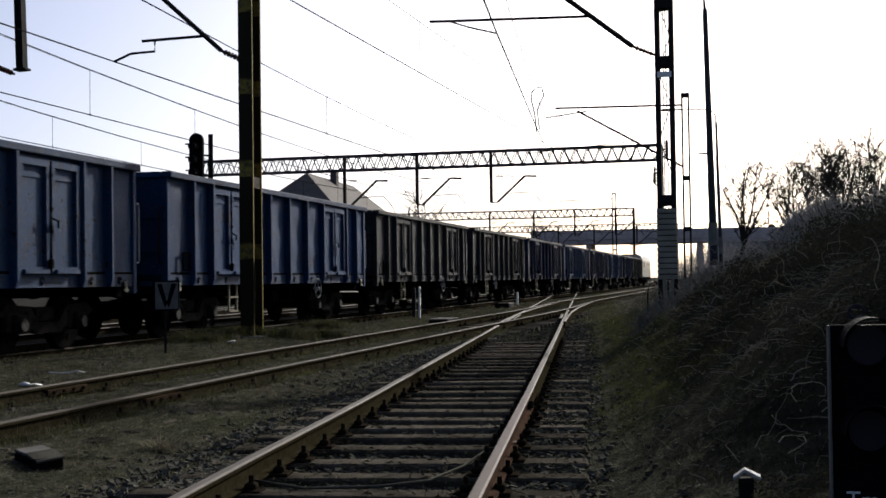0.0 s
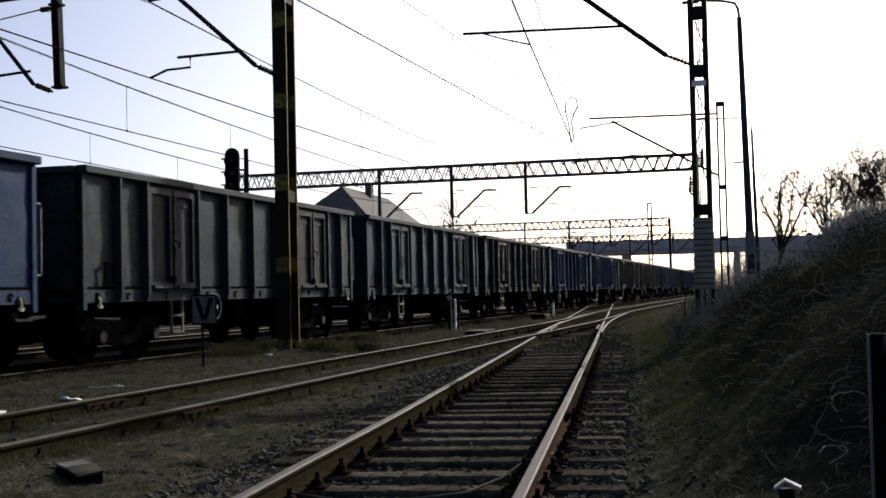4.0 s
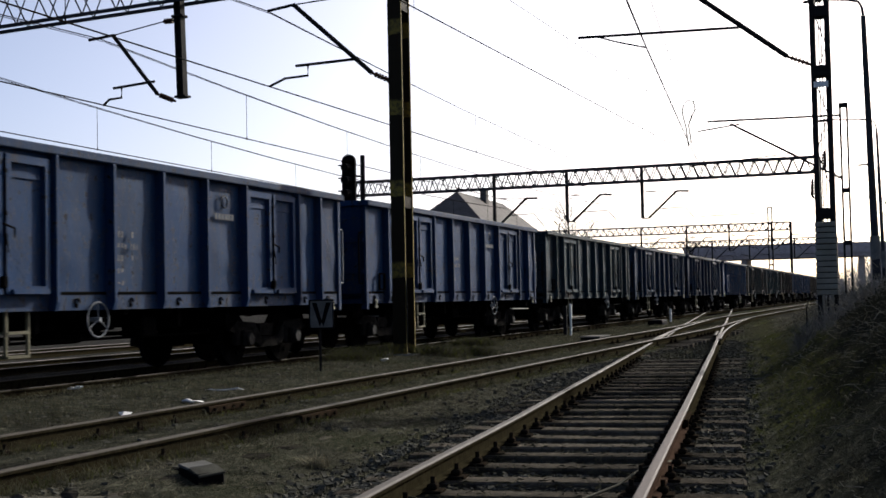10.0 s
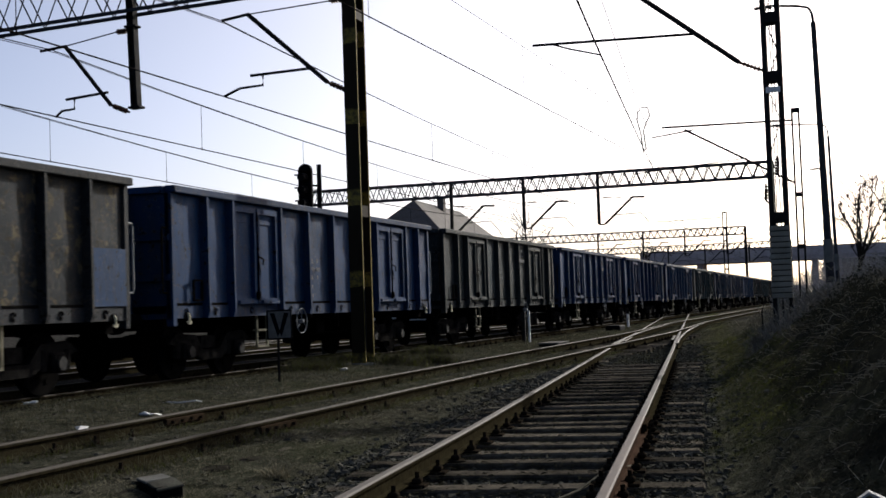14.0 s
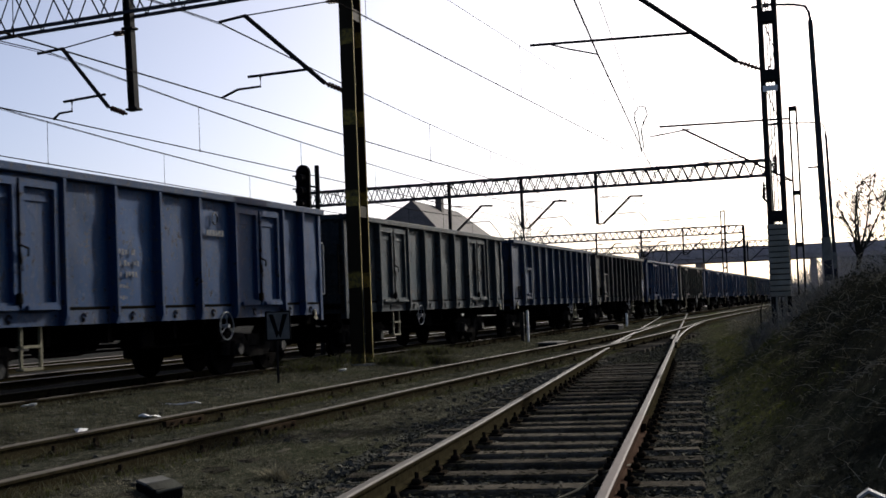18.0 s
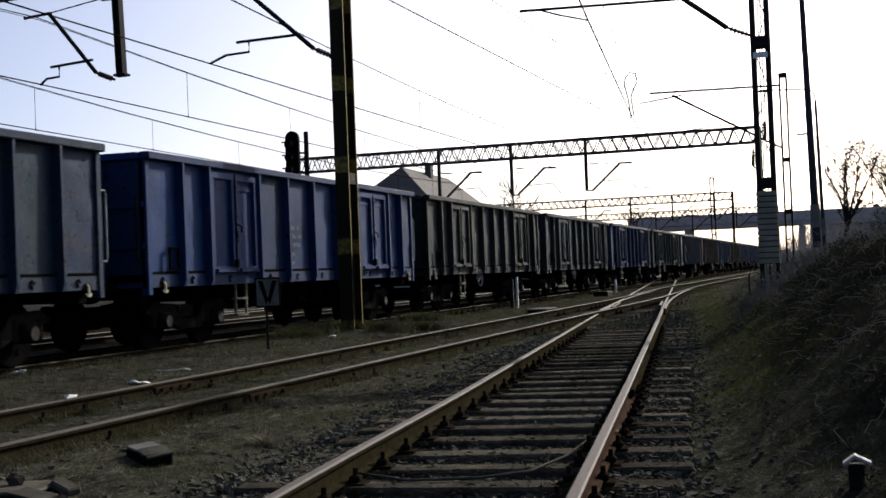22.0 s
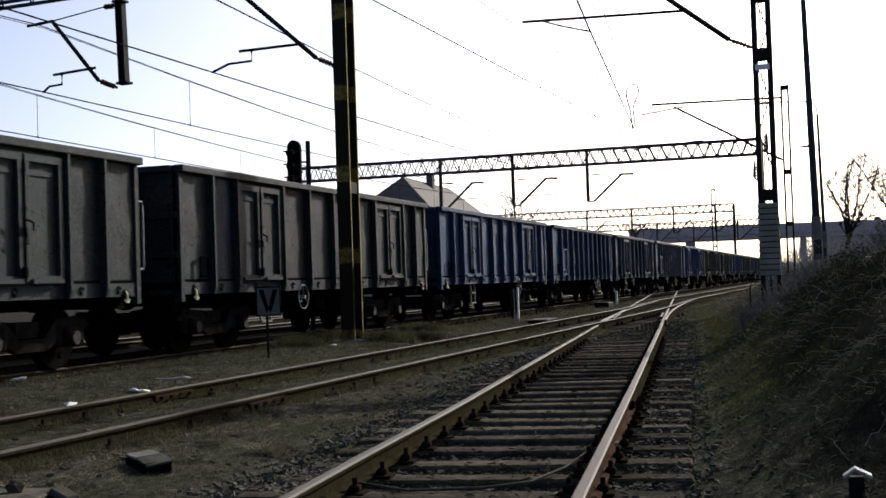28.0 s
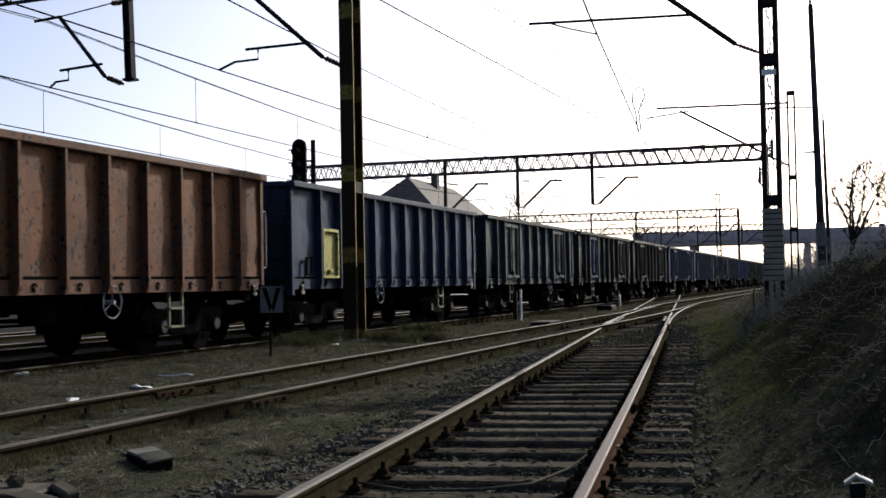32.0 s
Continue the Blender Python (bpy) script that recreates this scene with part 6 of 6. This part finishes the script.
blades("rail_weeds", grass_spots(13000, 31, beside_rails, 6, 46, -7.6, -4.9, -0.1, 1.5), STRAW, "withered weeds along the siding rails", 0.04, 0.14, 0.003, 32, 1.0, "weeds")
blades("rail_moss", grass_spots(5000, 33, beside_rails, 6, 40, -7.6, -4.9, 0.0, 1.5), GREEN, "low green weeds along the siding rails", 0.03, 0.09, 0.004, 34, 1.0, "weeds")
blades("crossing_grass", grass_spots(14000, 23, lambda x, y: near_x(y) - 1.6 < x < toe_x(y) + 0.3 and min(abs(abs(x - SIDING_X) - HALF), abs(abs(x - near_x(y)) - HALF)) > 0.12, 26, 66, -12.0, -2.0, -0.2, 1.2), STRAW, "short dead grass around the track crossing", 0.02, 0.06, 0.004, 24, 1.6)


def tufts(n, seed):
    """Small bleached tufts of dead grass, each a spray of blades."""
    rng = np.random.default_rng(seed)
    spots = []
    for x, y in grass_spots(n, seed, on_flat, 4.5, 40, clump=-0.1):
        spots += [(x + a, y + b) for a, b in rng.normal(0, 0.035 * (1 + y / 30), (9, 2))]
    blades("grass_tufts", spots, STRAW, "small bleached grass tufts", 0.03, 0.085, 0.0025, seed + 1, 1.3)


tufts(1500, 61)
blades("trampled_straw", grass_spots(21000, 66, lambda x, y: on_flat(x, y) and x > SIDING_X + 0.8, 5, 16, -5.5, -2.5, 0.0, 1.2), PALE_STRAW, "pale trampled straw on the soil", 0.008, 0.032, 0.0025, 67, 3.4)


def track_litter():
    """Bits of straw and chips of stone lying on and between the sleepers."""
    rng = np.random.default_rng(91)
    verts, faces = [], []
    for _ in range(9000):
        y = 5.0 + 34.0 * rng.random() ** 1.6
        x = near_x(y) + rng.uniform(-1.3, 1.35)
        if abs(abs(x - near_x(y)) - HALF) < 0.05:
            continue
        z = -0.158 + rng.uniform(-0.03, 0.008)
        a, ln, w = rng.uniform(0, 6.28), rng.uniform(0.02, 0.09), rng.uniform(0.003, 0.008) * (1 + y / 40)
        dx, dy = math.cos(a) * ln, math.sin(a) * ln
        b = len(verts)
        verts += [(x, y, z), (x + dy * w / ln, y - dx * w / ln, z + 0.004), (x + dx, y + dy, z + rng.uniform(0.0, 0.03)), (x + dx * 0.5, y + dy * 0.5, z + 0.014)]
        faces += [(b, b + 1, b + 3), (b + 1, b + 2, b + 3), (b, b + 3, b + 2), (b, b + 2, b + 1)]
    soup("track_litter", verts, faces, STRAW, "straw and chips strewn over the sleepers", "litter")


track_litter()


def loose_stones():
    """Odd stones strewn over the trodden ground."""
    rng = np.random.default_rng(71)
    verts, faces = [], []
    corners = np.array([(x, y, z) for x in (-1, 1) for y in (-1, 1) for z in (-1, 1)], float)
    for x, y in grass_spots(1500, 72, on_flat, 4.5, 34, clump=-0.1):
        size = rng.uniform(0.008, 0.022)
        p = corners * size * rng.uniform((0.7, 0.7, 0.4), (1.5, 1.4, 0.9)) + rng.normal(0, size * 0.25, (8, 3)) + (x, y, ground_z(x, y))
        b = len(verts)
        verts.extend(map(tuple, p))
        faces.extend(tuple(b + i for i in q) for q in ((0, 1, 3, 2), (4, 6, 7, 5), (0, 4, 5, 1), (2, 3, 7, 6), (0, 2, 6, 4), (1, 5, 7, 3)))
    soup("loose_stones", verts, faces, STONE, "stray ballast stones on the soil", "stones")


loose_stones()
plant_shrubs()
def thicket(x, y, rx, ry, h, n, seed):
    """A dense mound of fine leafless brush."""
    rng = np.random.default_rng(seed)
    verts, faces = [], []
    for _ in range(n):
        a, q = rng.uniform(0, 6.28), math.sqrt(rng.random())
        px, py = x + rx * q * math.cos(a), y + ry * q * math.sin(a)
        top = h * (1 - 0.75 * q ** 3) * rng.uniform(0.7, 1.0)
        p = Vector((px, py, ground_z(px, py) + top * rng.uniform(0.0, 0.9)))
        d = Vector((*rng.normal(0, 0.45, 2), 1)).normalized()
        w = rng.uniform(0.6, 1.3) * max(0.007, 0.00018 * y)
        ln = rng.uniform(0.3, 1.0) * (0.25 + 0.12 * h)
        side = d.cross(Vector(rng.normal(0, 1, 3))).normalized() * w
        bend = Vector(rng.normal(0, 0.12, 3))
        b = len(verts)
        verts += [tuple(p - side), tuple(p + side), tuple(p + d * ln * 0.55 + bend + side * 0.7), tuple(p + d * ln * 0.55 + bend - side * 0.7), tuple(p + d * ln)]
        faces += [(b, b + 1, b + 2, b + 3), (b + 3, b + 2, b + 4)]
    soup("thicket", verts, faces, HAZY_BRUSH if y > 40 else HAZEL, "dense dark leafless thicket on the bank", "thicket")


for row in ((4.1, 56.0, 2.5, 5.0, 3.4, 52000, 81), (8.0, 58.0, 3.6, 6.0, 4.1, 60000, 82), (6.4, 44.0, 2.8, 6.0, 2.3, 30000, 83), (3.0, 34.0, 2.4, 7.0, 0.5, 20000, 84), (1.7, 25.0, 1.9, 4.0, 0.35, 16000, 87), (1.6, 70.0, 2.4, 8.0, 0.9, 16000, 85),
            (0.2, 28.0, 1.8, 6.0, 0.25, 9000, 86), (-1.15, 20.8, 0.5, 0.7, 0.4, 500, 89), (-0.4, 110.0, 6.0, 14.0, 3.6, 9000, 88)):
    thicket(*row)
for row in ((0.55, 90.0, 1.4, 8.0, 27, 5, 0.75, 0.00015, 4, 0.024, 0.1, 5), (-33.7, 140.0, -0.2, 13.0, 8, 5, 0.7, 0.00006), (-42.0, 165.0, -0.2, 14.0, 9, 5, 0.7, 0.00006), (-30.0, 200.0, -0.2, 13.0, 10, 5, 0.7, 0.00005)):
    bare_tree(*row)
for k in range(24):  # slender saplings standing close together
    rng = np.random.default_rng(300 + k)
    bare_tree(2.9 + 0.28 * k + rng.normal(0, 0.15), 80.0 + rng.normal(0, 2.0), 1.3, (6.8 + 0.35 * k if k < 6 else 9.0) + rng.normal(0, 0.45), 310 + k, 5, 0.6, 0.0001, rng.normal(0, 3.0), 0.0115, 0.45)


# ---- what moves: the train ----
def run_of(t):
    """How many wagon pitches the train has come along."""
    return 1.5249 + 0.929718 * t - 0.0013918 * t * t - 0.000008 * t ** 3


def motions():
    times = [0, 2, 4, 6, 8, 10, 12, 14, 16, 18, 20, 22, 24, 26, 28, 30, 32]
    for k, wagon in enumerate(WAGONS):
        walk(wagon, [(t, pose(TRAIN_X, PITCH * (run_of(t) - (k - 8)), 0.03)) for t in times])
    for k, dy, axle in AXLES:
        # the wheels turn as the wagon passes by
        rows, start = [], None
        for f in range(0, 961):
            t = f / 30
            way = PITCH * (run_of(t) - (k - 8))
            if 4 < way < 52:
                start = way if start is None else start
                rows.append((t, pose(0, dy, 0.46, -math.degrees((way - start) / 0.46))))
        if rows:
            walk(axle, ([(0, rows[0][1])] if rows[0][0] > 0 else []) + rows + ([(32, rows[-1][1])] if rows[-1][0] < 32 else []))
    walk(LOCO, [(t, pose(TRAIN_X, PITCH * (run_of(t) + 9), 0.03)) for t in times])


motions()
